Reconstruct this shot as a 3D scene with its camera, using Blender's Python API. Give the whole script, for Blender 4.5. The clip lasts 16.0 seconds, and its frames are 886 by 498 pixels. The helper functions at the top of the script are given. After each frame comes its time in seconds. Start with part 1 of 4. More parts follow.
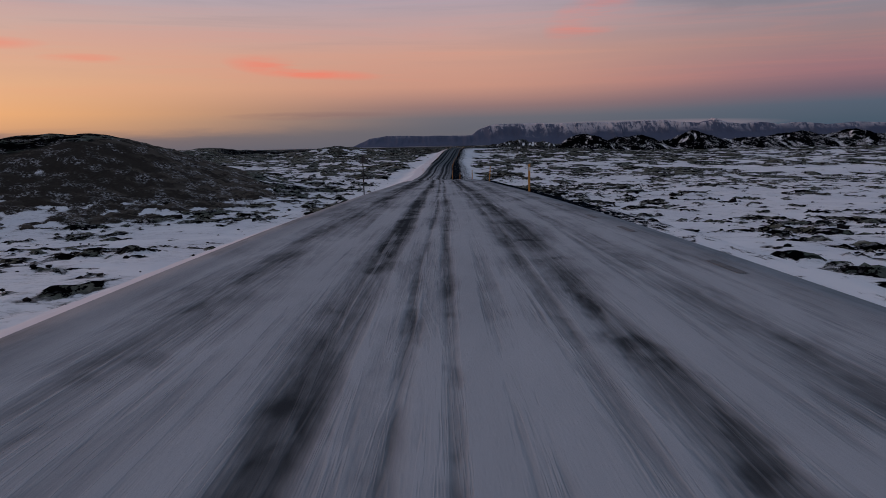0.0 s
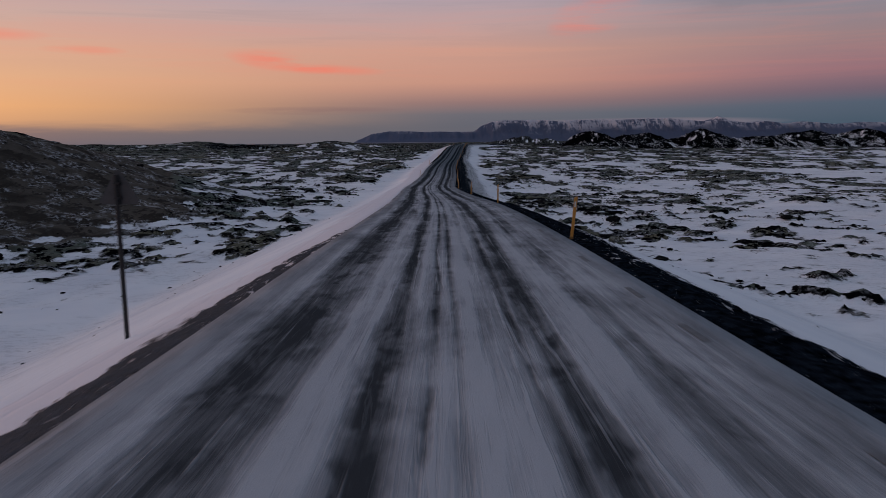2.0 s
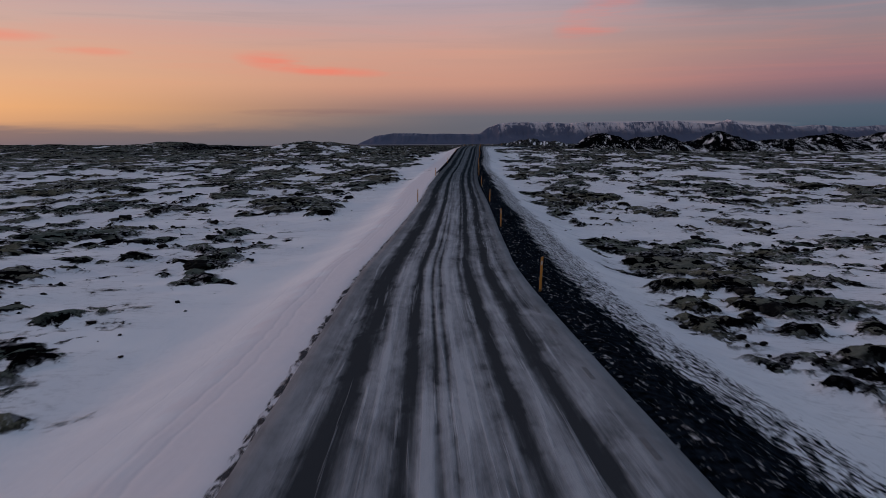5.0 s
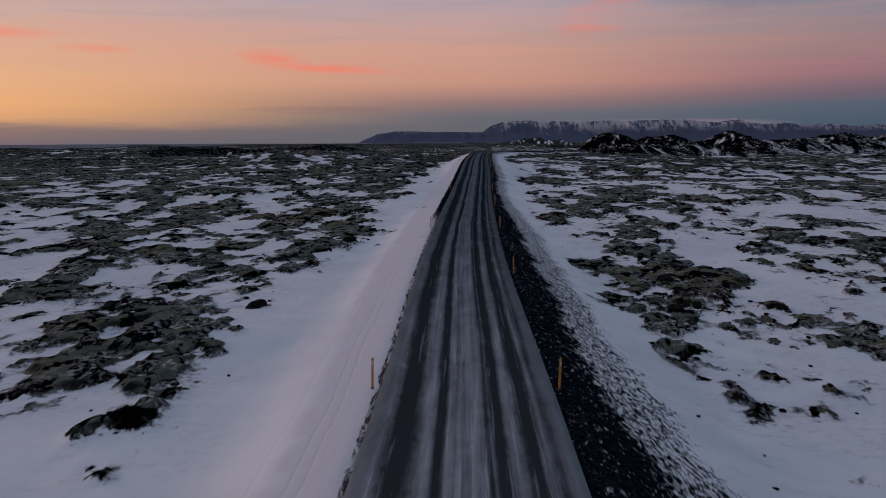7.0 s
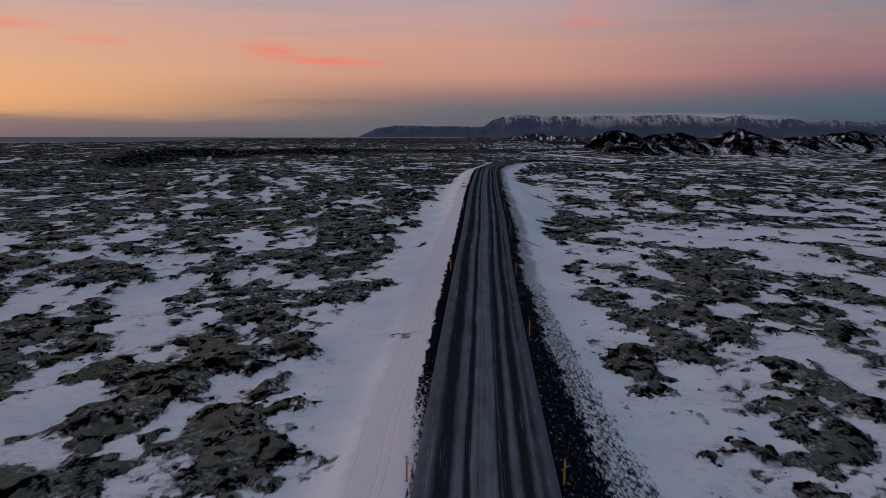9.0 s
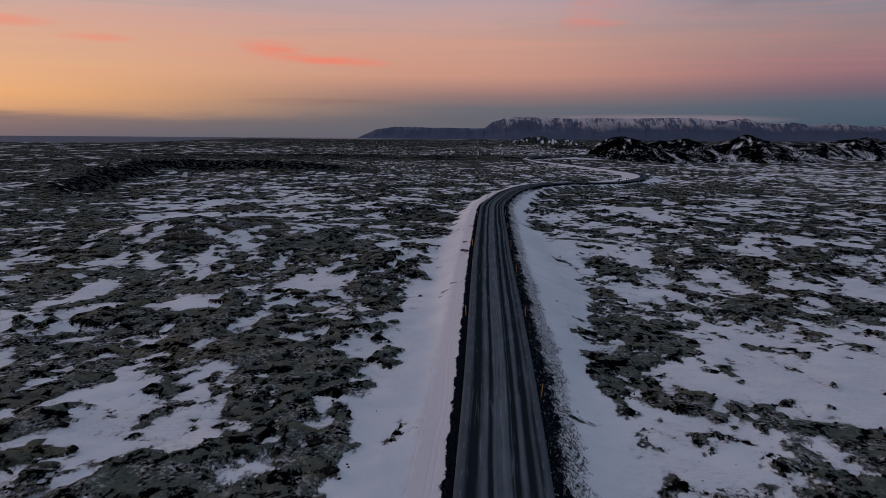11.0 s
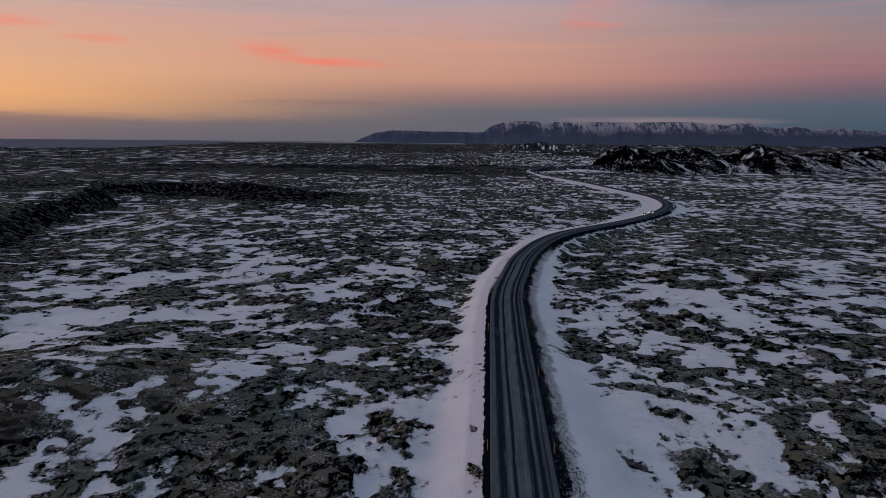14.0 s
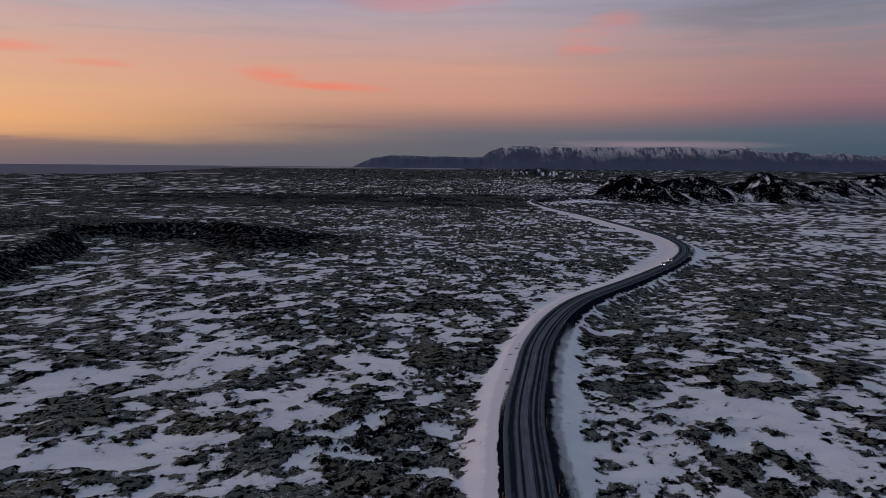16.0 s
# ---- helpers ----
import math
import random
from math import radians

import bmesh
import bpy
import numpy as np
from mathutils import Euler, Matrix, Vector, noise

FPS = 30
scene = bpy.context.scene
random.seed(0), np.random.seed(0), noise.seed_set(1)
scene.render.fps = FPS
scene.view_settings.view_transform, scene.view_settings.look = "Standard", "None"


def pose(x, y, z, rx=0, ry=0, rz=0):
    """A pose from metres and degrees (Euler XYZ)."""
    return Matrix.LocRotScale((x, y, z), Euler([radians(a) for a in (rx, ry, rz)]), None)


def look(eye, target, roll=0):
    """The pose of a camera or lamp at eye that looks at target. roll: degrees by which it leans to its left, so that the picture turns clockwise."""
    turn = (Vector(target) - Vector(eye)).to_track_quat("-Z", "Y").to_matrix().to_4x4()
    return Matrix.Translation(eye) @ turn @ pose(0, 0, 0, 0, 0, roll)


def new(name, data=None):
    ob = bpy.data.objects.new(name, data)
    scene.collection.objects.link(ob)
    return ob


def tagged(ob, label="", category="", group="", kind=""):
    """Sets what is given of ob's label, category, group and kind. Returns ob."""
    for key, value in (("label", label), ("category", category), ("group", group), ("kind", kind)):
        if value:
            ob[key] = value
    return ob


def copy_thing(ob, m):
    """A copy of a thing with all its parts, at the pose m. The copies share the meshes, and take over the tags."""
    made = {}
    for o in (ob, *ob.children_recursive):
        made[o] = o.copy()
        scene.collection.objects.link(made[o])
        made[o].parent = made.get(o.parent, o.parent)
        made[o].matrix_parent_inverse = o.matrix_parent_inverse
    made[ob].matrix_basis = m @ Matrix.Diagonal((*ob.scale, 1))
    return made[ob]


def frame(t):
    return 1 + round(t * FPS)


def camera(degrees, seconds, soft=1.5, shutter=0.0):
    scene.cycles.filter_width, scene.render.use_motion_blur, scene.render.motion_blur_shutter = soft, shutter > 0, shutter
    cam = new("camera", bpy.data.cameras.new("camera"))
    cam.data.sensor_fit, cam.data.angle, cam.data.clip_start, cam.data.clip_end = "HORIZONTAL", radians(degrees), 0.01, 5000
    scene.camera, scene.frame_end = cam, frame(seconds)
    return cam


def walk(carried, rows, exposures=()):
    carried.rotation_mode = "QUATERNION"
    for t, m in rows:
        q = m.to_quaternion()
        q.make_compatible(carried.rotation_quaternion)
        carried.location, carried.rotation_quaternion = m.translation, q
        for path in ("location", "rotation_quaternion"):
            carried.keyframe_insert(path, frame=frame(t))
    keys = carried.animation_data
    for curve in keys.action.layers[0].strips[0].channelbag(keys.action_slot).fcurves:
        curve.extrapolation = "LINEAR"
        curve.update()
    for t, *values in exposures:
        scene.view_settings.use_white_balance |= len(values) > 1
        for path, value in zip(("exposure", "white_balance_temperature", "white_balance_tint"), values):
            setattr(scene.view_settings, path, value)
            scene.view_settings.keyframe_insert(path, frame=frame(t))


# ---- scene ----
cam = camera(60.3, 16.0, soft=0.55, shutter=0.14)
PATH = [
    (0, (-0.103, 6.793, 4.906), (-0.104, 8.776, 4.648), -1.2),
    (0.5, (-0.193, 14.555, 4.982), (-0.192, 16.538, 4.719), -0.5),
    (1, (-0.053, 23.897, 5.064), (-0.055, 25.88, 4.801), -0.8),
    (1.5, (-0.098, 34.898, 4.957), (-0.1, 36.88, 4.692), -0.7),
    (2, (-0.093, 46.186, 5.039), (-0.097, 48.168, 4.771), -0.6),
    (2.5, (-0.07, 57.934, 5.056), (-0.075, 59.916, 4.786), -0.4),
    (3, (-0.04, 69.921, 5.068), (-0.049, 71.903, 4.801), -0.5),
    (5.5, (-1.754, 131.477, 4.691), (-1.772, 133.46, 4.429), -0.3),
    (6, (-1.748, 143.797, 5.841), (-1.767, 145.779, 5.576), -0.2),
    (6.5, (-1.634, 156.258, 7.233), (-1.654, 158.241, 6.968), -0.2),
    (7, (-1.604, 168.575, 8.853), (-1.626, 170.557, 8.585), -0.3),
    (7.5, (-1.617, 180.756, 10.454), (-1.639, 182.738, 10.184), -0.3),
    (8, (-1.749, 191.957, 12.273), (-1.771, 193.937, 11.995), -0.1),
    (8.5, (-1.642, 204.628, 13.922), (-1.665, 206.608, 13.641), -0.2),
    (9, (-1.705, 216.286, 16.184), (-1.727, 218.265, 15.899), -0.0),
    (11.5, (-1.367, 273.119, 27.664), (-1.387, 275.099, 27.379), 0.4),
    (12, (-1.424, 284.304, 29.987), (-1.443, 286.283, 29.701), 0.4),
    (12.5, (-1.514, 295.214, 32.36), (-1.532, 297.193, 32.071), 0.4),
    (13, (-1.561, 306.179, 34.629), (-1.578, 308.158, 34.341), 0.4),
    (13.5, (-1.661, 316.958, 36.986), (-1.677, 318.936, 36.696), 0.5),
    (14, (-1.704, 327.441, 39.38), (-1.72, 329.421, 39.099), 0.5),
    (14.5, (-1.721, 337.972, 41.648), (-1.736, 339.953, 41.38), 0.5),
    (15, (-1.681, 348.45, 43.927), (-1.695, 350.434, 43.675), 0.5),
    (15.5, (-1.871, 358.407, 46.038), (-1.883, 360.393, 45.8), 0.5),
    (16, (-1.817, 368.499, 48.326), (-1.83, 370.487, 48.105), 0.5),
]
walk(cam, [(t, look(eye, target, roll)) for t, eye, target, roll in PATH])

# ---- world and light ----
def lin(r, g, b):
    return tuple(((c / 255 + 0.055) / 1.055) ** 2.4 if c > 10 else c / 255 / 12.92 for c in (r, g, b))


class Nodes:
    """Short helper to wire node trees."""

    def __init__(self, tree):
        self.tree = tree

    def add(self, kind, ins=()):
        n = self.tree.nodes.new(kind)
        for k, v in dict(ins).items():
            self.put(n.inputs[k], v)
        return n

    def put(self, socket, v):
        if isinstance(v, bpy.types.NodeSocket):
            self.tree.links.new(v, socket)
        elif isinstance(v, bpy.types.Node):
            self.tree.links.new(v.outputs[0], socket)
        else:
            socket.default_value = v

    def math(self, op, a, b=0.0, c=0.0, clamp=False):
        n = self.add("ShaderNodeMath")
        n.operation, n.use_clamp = op, clamp
        for s, v in zip(n.inputs, (a, b, c)):
            self.put(s, v)
        return n.outputs[0]

    def smooth(self, v, lo, hi, a=0.0, b=1.0):
        n = self.add("ShaderNodeMapRange")
        n.interpolation_type = "SMOOTHSTEP"
        for k, w in zip(("Value", "From Min", "From Max", "To Min", "To Max"), (v, lo, hi, a, b)):
            self.put(n.inputs[k], w)
        return n.outputs["Result"]

    def mix(self, f, a, b, blend="MIX"):
        n = self.add("ShaderNodeMix")
        n.data_type, n.blend_type = "RGBA", blend
        self.put(n.inputs[0], f)
        self.put(n.inputs[6], a if not isinstance(a, tuple) else (*a[:3], 1))
        self.put(n.inputs[7], b if not isinstance(b, tuple) else (*b[:3], 1))
        return n.outputs[2]

    def noise(self, vec, scale, detail=4.0, rough=0.55, dist=0.0):
        n = self.add("ShaderNodeTexNoise")
        self.put(n.inputs["Vector"], vec)
        for k, v in (("Scale", scale), ("Detail", detail), ("Roughness", rough), ("Distortion", dist)):
            n.inputs[k].default_value = v
        return n.outputs[0]

    def scaled(self, vec, sx, sy, sz, off=(0, 0, 0)):
        n = self.add("ShaderNodeMapping")
        self.put(n.inputs["Vector"], vec)
        n.inputs["Scale"].default_value = (sx, sy, sz)
        n.inputs["Location"].default_value = off
        return n.outputs[0]

    def attribute(self, name):
        n = self.add("ShaderNodeAttribute")
        n.attribute_name = name
        return n.outputs["Fac"]

    def ramp(self, f, stops):
        n = self.add("ShaderNodeValToRGB")
        self.put(n.inputs[0], f)
        e = n.color_ramp.elements
        while len(e) < len(stops):
            e.new(0.5)
        for el, (p, c) in zip(e, stops):
            el.position = p
            el.color = (*c[:3], 1)
        return n.outputs[0]


world = bpy.data.worlds.new("world")
scene.world = world
world.use_nodes = True
world.node_tree.nodes.clear()
w = Nodes(world.node_tree)
direction = w.add("ShaderNodeTexCoord").outputs["Generated"]
xyz = w.add("ShaderNodeSeparateXYZ", {"Vector": direction})
dx, dy, dz = xyz.outputs
azim = w.math("ARCTAN2", dx, dy)
height = w.math("MAXIMUM", dz, 0.0)
RISE = w.math("POWER", height, 0.5)


def sky_column(rows):
    return w.ramp(RISE, [(z ** 0.5, lin(c[0] * 1.01, c[1] * 1.125, c[2] * 1.15)) for z, c in rows])


TOP = [(0.42, (113, 112, 127)), (0.8, (111, 111, 128)), (1.0, (110, 111, 128))]
glow = sky_column([(0.0, (92, 88, 96)), (0.008, (112, 98, 100)), (0.02, (184, 128, 101)), (0.05, (224, 149, 104)),
                   (0.085, (217, 150, 116)), (0.12, (209, 146, 124)), (0.165, (190, 146, 140)), (0.2, (164, 145, 156))] + TOP)
middle = sky_column([(0.0, (80, 78, 88)), (0.02, (84, 84, 95)), (0.04, (98, 90, 99)), (0.055, (138, 100, 100)),
                     (0.08, (193, 127, 111)), (0.12, (200, 135, 119)), (0.165, (181, 139, 139)), (0.2, (162, 139, 150))] + TOP)
dusk = sky_column([(0.0, (62, 67, 82)), (0.025, (66, 77, 91)), (0.045, (76, 82, 97)), (0.06, (108, 83, 96)),
                   (0.085, (146, 97, 104)), (0.12, (150, 110, 111)), (0.165, (131, 117, 126)), (0.2, (119, 112, 125))] + TOP)
sky = w.mix(w.smooth(azim, -0.62, 0.05), glow, w.mix(w.smooth(azim, 0.0, 0.52), middle, dusk))

# thin cloud, lit pink from below the horizon, and a grey bank low on the horizon
flow = w.add("ShaderNodeCombineXYZ", {"X": azim, "Y": w.math("MULTIPLY", dz, 3.2), "Z": 0.0}).outputs[0]
wisps = w.noise(w.scaled(flow, 3.0, 9.0, 1.0, (0.35, 0.2, 0)), 1.6, 6.0, 0.6, 0.4)


def puff(a, z, ra, rz, tilt=0.0):
    da = w.math("SUBTRACT", azim, a)
    dh = w.math("SUBTRACT", w.math("SUBTRACT", dz, z), w.math("MULTIPLY", da, tilt))
    r = w.math("ADD", w.math("POWER", w.math("DIVIDE", da, ra), 2.0), w.math("POWER", w.math("DIVIDE", dh, rz), 2.0))
    body = w.math("SUBTRACT", 1.0, r, clamp=True)
    return w.math("MULTIPLY", body, w.smooth(wisps, 0.3, 0.62))


pink = w.math("ADD", puff(-0.20, 0.106, 0.075, 0.014, -0.10), w.math("MULTIPLY", puff(-0.145, 0.098, 0.075, 0.008, -0.06), 0.7))
pink = w.math("ADD", pink, w.math("MULTIPLY", puff(0.19, 0.158, 0.06, 0.030, 0.25), 0.85))
pink = w.math("ADD", pink, w.math("MULTIPLY", w.math("ADD", puff(-0.53, 0.128, 0.07, 0.008), puff(-0.43, 0.114, 0.05, 0.006)), 0.6))
pink = w.math("ADD", pink, w.math("MULTIPLY", puff(-0.03, 0.2, 0.12, 0.018), 0.45), clamp=True)
sky = w.mix(w.math("MULTIPLY", pink, 0.75), sky, lin(238, 118, 100))
veils = w.noise(w.scaled(flow, 1.6, 11.0, 1.0, (0.8, 0.4, 0)), 1.5, 5.0, 0.6, 0.6)
lifted = w.math("MULTIPLY", w.smooth(veils, 0.46, 0.66), w.math("MULTIPLY", w.smooth(dz, 0.05, 0.1), w.smooth(dz, 0.24, 0.16)))
sky = w.mix(w.math("MULTIPLY", lifted, 0.10), sky, lin(236, 132, 112))
shade = w.math("MULTIPLY", w.smooth(veils, 0.50, 0.34), w.smooth(dz, 0.07, 0.16))
sky = w.mix(w.math("MULTIPLY", shade, 0.14), sky, lin(128, 122, 132))
grey = w.math("MULTIPLY", w.smooth(wisps, 0.45, 0.75), w.smooth(dz, 0.15, 0.24))
sky = w.mix(w.math("MULTIPLY", grey, 0.5), sky, lin(116, 112, 128))
bank = w.math("MULTIPLY", w.smooth(w.math("ADD", dz, w.math("MULTIPLY", wisps, -0.03)), 0.021, 0.002), w.smooth(azim, 0.45, 0.0))
sky = w.mix(w.math("MULTIPLY", bank, 0.85), sky, lin(96, 99, 110))
dark_cloud = w.math("MULTIPLY", puff(0.42, 0.185, 0.20, 0.035, 0.1), 0.5)
sky = w.mix(dark_cloud, sky, lin(112, 108, 120))
streak = w.math("MULTIPLY", puff(-0.16, 0.046, 0.12, 0.006), 0.55)
sky = w.mix(streak, sky, lin(120, 95, 102))
mist = w.math("MULTIPLY", puff(0.23, 0.026, 0.20, 0.007), 0.6)
sky = w.mix(mist, sky, lin(152, 132, 144))
nishita = w.add("ShaderNodeTexSky")
nishita.sky_type, nishita.sun_disc, nishita.sun_elevation, nishita.sun_rotation = "NISHITA", False, radians(0.6), radians(-48)
painted = w.add("ShaderNodeBackground", {"Color": sky, "Strength": 1.0})
clear = w.add("ShaderNodeBackground", {"Color": nishita, "Strength": 0.015})
both = w.add("ShaderNodeAddShader", {0: painted, 1: clear})
w.add("ShaderNodeOutputWorld", {"Surface": both})

sun = new("sun", bpy.data.lights.new("sun", "SUN"))
sun.data.energy, sun.data.angle, sun.data.color = 1.1, radians(40), (1.0, 0.62, 0.54)
sun.matrix_world = look((-80, 60, 12), (0, 0, 0))

# ---- land: the road's line and the shape of the ground ----
ROAD = np.array([(0, -60), (0, 0), (0, 80), (-0.9, 115), (-1.9, 148), (-1.75, 163), (-1.05, 196), (-0.7, 227), (0.2, 258), (1.8, 299), (3.5, 335),
                 (5.1, 375), (6.1, 399), (7.4, 425), (9.6, 468), (11.6, 496), (15.8, 524), (20.6, 550), (29.5, 581), (41, 610), (56.4, 640),
                 (72, 671), (92.8, 714), (115.5, 760), (135.5, 809), (147.3, 855), (153.5, 912), (152.6, 967), (147.5, 1045), (141, 1147),
                 (128.6, 1259), (119, 1372), (121.5, 1474), (149, 1545), (182, 1575), (235, 1630), (325, 1700)], float)
ROAD_Z = [(-80, 3.8), (13, 3.64), (30, 3.4), (41, 3.0), (54, 2.75), (67, 2.39), (79, 2.1), (95, 1.45), (115, 0.55), (147, -0.5), (163, -0.75),
          (196, -0.69), (227, -0.24), (258, 0.35), (303, 1.2), (340, 3.1), (376, 4.3), (404, 4.9), (432, 5.3), (470, 5.7), (520, 6.0), (552, 6.1),
          (597, 6.2), (632, 5.0), (672, 2.9), (712, 0.9), (752, -0.2), (812, -0.8), (950, -2.0), (1300, -3.5), (1450, -3.4), (1500, -1.6), (1550, -0.5), (1600, 0.2), (1800, 0.4)]
LEFT_Z = [(-80, 2.0), (40, 0.0), (70, -3.0), (95, -4.0), (115, -2.2), (165, -2.0), (200, -2.4), (225, -1.4), (264, -0.6), (295, 1.0), (340, 2.4), (428, 3.0),
          (495, 3.9), (542, 4.5), (642, 5.1), (712, 4.5), (812, 1.0), (992, -3.5), (1800, -5), (2900, 4), (3050, 2), (3300, -6), (6000, -6)]
RIGHT_Z = [(-80, 2.2), (40, 0.3), (70, -2.4), (110, -3.6), (142, -2.8), (177, -4.0), (205, -4.0), (232, -3.0), (265, -1.6), (285, -0.6), (337, 1.0),
           (379, -0.4), (399, 0.0), (422, 1.9), (462, 3.0), (512, 3.8), (592, 3.0), (640, 1.5), (692, -1.0), (792, -4.0), (992, -4), (1800, -6), (2900, 4), (3050, 2), (3300, -6), (6000, -6)]


def curve(table, v, soft=9.0):
    """A smoothed line through the table's knots."""
    ys = np.array([a for a, _ in table], float)
    zs = np.array([b for _, b in table], float)
    v = np.asarray(v, float)
    return sum(np.interp(v + o * soft, ys, zs) for o in (-1, -0.5, 0, 0.5, 1)) / 5


def spline(points, step):
    """Catmull-Rom through the points, resampled by length."""
    out = []
    p = np.vstack([2 * points[0] - points[1], points, 2 * points[-1] - points[-2]])
    for i in range(1, len(p) - 2):
        n = max(2, int(np.linalg.norm(p[i + 1] - p[i]) / 1.0))
        t = np.linspace(0, 1, n, endpoint=False)[:, None]
        out.append(0.5 * (2 * p[i] + (p[i + 1] - p[i - 1]) * t + (2 * p[i - 1] - 5 * p[i] + 4 * p[i + 1] - p[i + 2]) * t ** 2
                          + (3 * p[i] - p[i - 1] - 3 * p[i + 1] + p[i + 2]) * t ** 3))
    line = np.vstack(out + [points[-1:]])
    for _ in range(6):
        line[1:-1] = (line[:-2] + 2 * line[1:-1] + line[2:]) / 4
    run = np.concatenate([[0], np.cumsum(np.linalg.norm(np.diff(line, axis=0), axis=1))])
    s = np.arange(0, run[-1], step)
    return np.column_stack([np.interp(s, run, line[:, 0]), np.interp(s, run, line[:, 1])]), s


CENTRE, RUN = spline(ROAD, 1.5)
TANGENT = np.gradient(CENTRE, axis=0)
TANGENT /= np.linalg.norm(TANGENT, axis=1)[:, None]
SIDE = np.column_stack([TANGENT[:, 1], -TANGENT[:, 0]])
CENTRE_Z = curve(ROAD_Z, CENTRE[:, 1], 14.0)


def half_width(y):
    return np.interp(y, [0, 2000], [3.4, 3.4])


def lattice(ix, iy, seed):
    h = (ix.astype(np.int64) * 374761393 + iy.astype(np.int64) * 668265263 + seed * 144665) & 0x7FFFFFFF
    h = ((h ^ (h >> 13)) * 1274126177) & 0x7FFFFFFF
    return ((h ^ (h >> 16)) & 0xFFFF) / 65535.0


def value_noise(x, y, seed):
    x0, y0 = np.floor(x), np.floor(y)
    fx, fy = x - x0, y - y0
    fx, fy = fx ** 3 * (fx * (6 * fx - 15) + 10), fy ** 3 * (fy * (6 * fy - 15) + 10)
    a, b = lattice(x0, y0, seed), lattice(x0 + 1, y0, seed)
    c, d = lattice(x0, y0 + 1, seed), lattice(x0 + 1, y0 + 1, seed)
    return (a + (b - a) * fx) * (1 - fy) + (c + (d - c) * fx) * fy


def fbm(x, y, size, octaves, seed, gain=0.5):
    """Layered noise about -1 to 1; size: the largest wave in metres."""
    total, amp, norm = 0.0, 1.0, 0.0
    a, b = 0.8, 0.6
    for o in range(octaves):
        u, v = (a * x - b * y) / size, (b * x + a * y) / size
        total = total + amp * (2 * value_noise(u + 17.3 * o, v - 9.1 * o, seed + o) - 1)
        norm += amp
        amp, size = amp * gain, size * 0.5
    return total / norm * 1.6


def step(v, lo, hi):
    t = np.clip((v - lo) / (hi - lo), 0, 1)
    return t * t * (3 - 2 * t)


def road_offset(x, y):
    """Signed distance from the road's line (right positive) and the road's height there."""
    d, z = np.full(x.shape, 1e3), np.zeros(x.shape)
    near = (y < 1760) & (y > -70) & (x > -60) & (x < 420)
    px, py = x[near], y[near]
    best, sign, height_at = np.full(px.shape, 1e9), np.ones(px.shape), np.zeros(px.shape)
    order = np.argsort(py)
    py_s, px_s = py[order], px[order]
    bb, ss, zz = best[order], sign[order], height_at[order]
    for i in range(0, len(CENTRE), 1):
        cx, cy = CENTRE[i]
        reach = 46 if cy < 520 else 60
        tilt = 3.0 if cy < 330 else reach
        lo, hi = np.searchsorted(py_s, [cy - tilt, cy + tilt])
        ex, ey = px_s[lo:hi] - cx, py_s[lo:hi] - cy
        r = ex * ex + ey * ey
        m = r < bb[lo:hi]
        bb[lo:hi][m] = r[m]
        ss[lo:hi][m] = np.sign(ex * SIDE[i, 0] + ey * SIDE[i, 1])[m]
        zz[lo:hi][m] = CENTRE_Z[i]
    best[order], sign[order], height_at[order] = bb, ss, zz
    d[near], z[near] = np.sqrt(np.minimum(best, 1e6)) * sign, height_at
    return d, z


HILLS = [(-75, 138, 36, 34, 8.8), (-52, 122, 14, 16, 1.6), (-100, 768, 26, 20, 7.8), (-135, 850, 60, 16, 5.2),
         (-334, 892, 90, 60, 4.0), (-424, 612, 120, 90, 5.0), (-56, 432, 20, 15, 4.9), (335, 2560, 45, 35, 9.0), (420, 2540, 40, 30, 7.0), (235, 2950, 60, 60, 22.0), (320, 2960, 36, 50, 26.0), (392, 2900, 30, 50, 22.0), (-150, 1500, 300, 120, 3.0)]
# hollows that hold deep snow: place and half widths
BASINS = [(26, 424, 9, 8), (17, 395, 6, 30), (-9, 385, 4, 34), (-39, 534, 8, 6), (-16, 533, 7, 6), (-55, 534, 6, 5), (-78, 525, 8, 6), (-67, 479, 14, 7),
          (-25, 451, 9, 5), (-33, 434, 7, 4), (-19, 493, 8, 6), (20, 484, 6, 8), (268, 878, 40, 30), (160, 818, 9, 16), (-40, 290, 12, 5),
          (-26, 270, 6, 4), (34, 205, 8, 6), (13, 200, 6, 6), (90, 1425, 22, 20),
          (240, 2915, 50, 30), (300, 2920, 40, 25), (385, 2875, 40, 25)]

# broad tongues where moss and lava stand clear of the snow
THICKETS = [(-17, 251, 7, 9), (20, 264, 5, 5), (-40, 455, 14, 8), (-60, 500, 12, 7), (47, 430, 7, 14)]


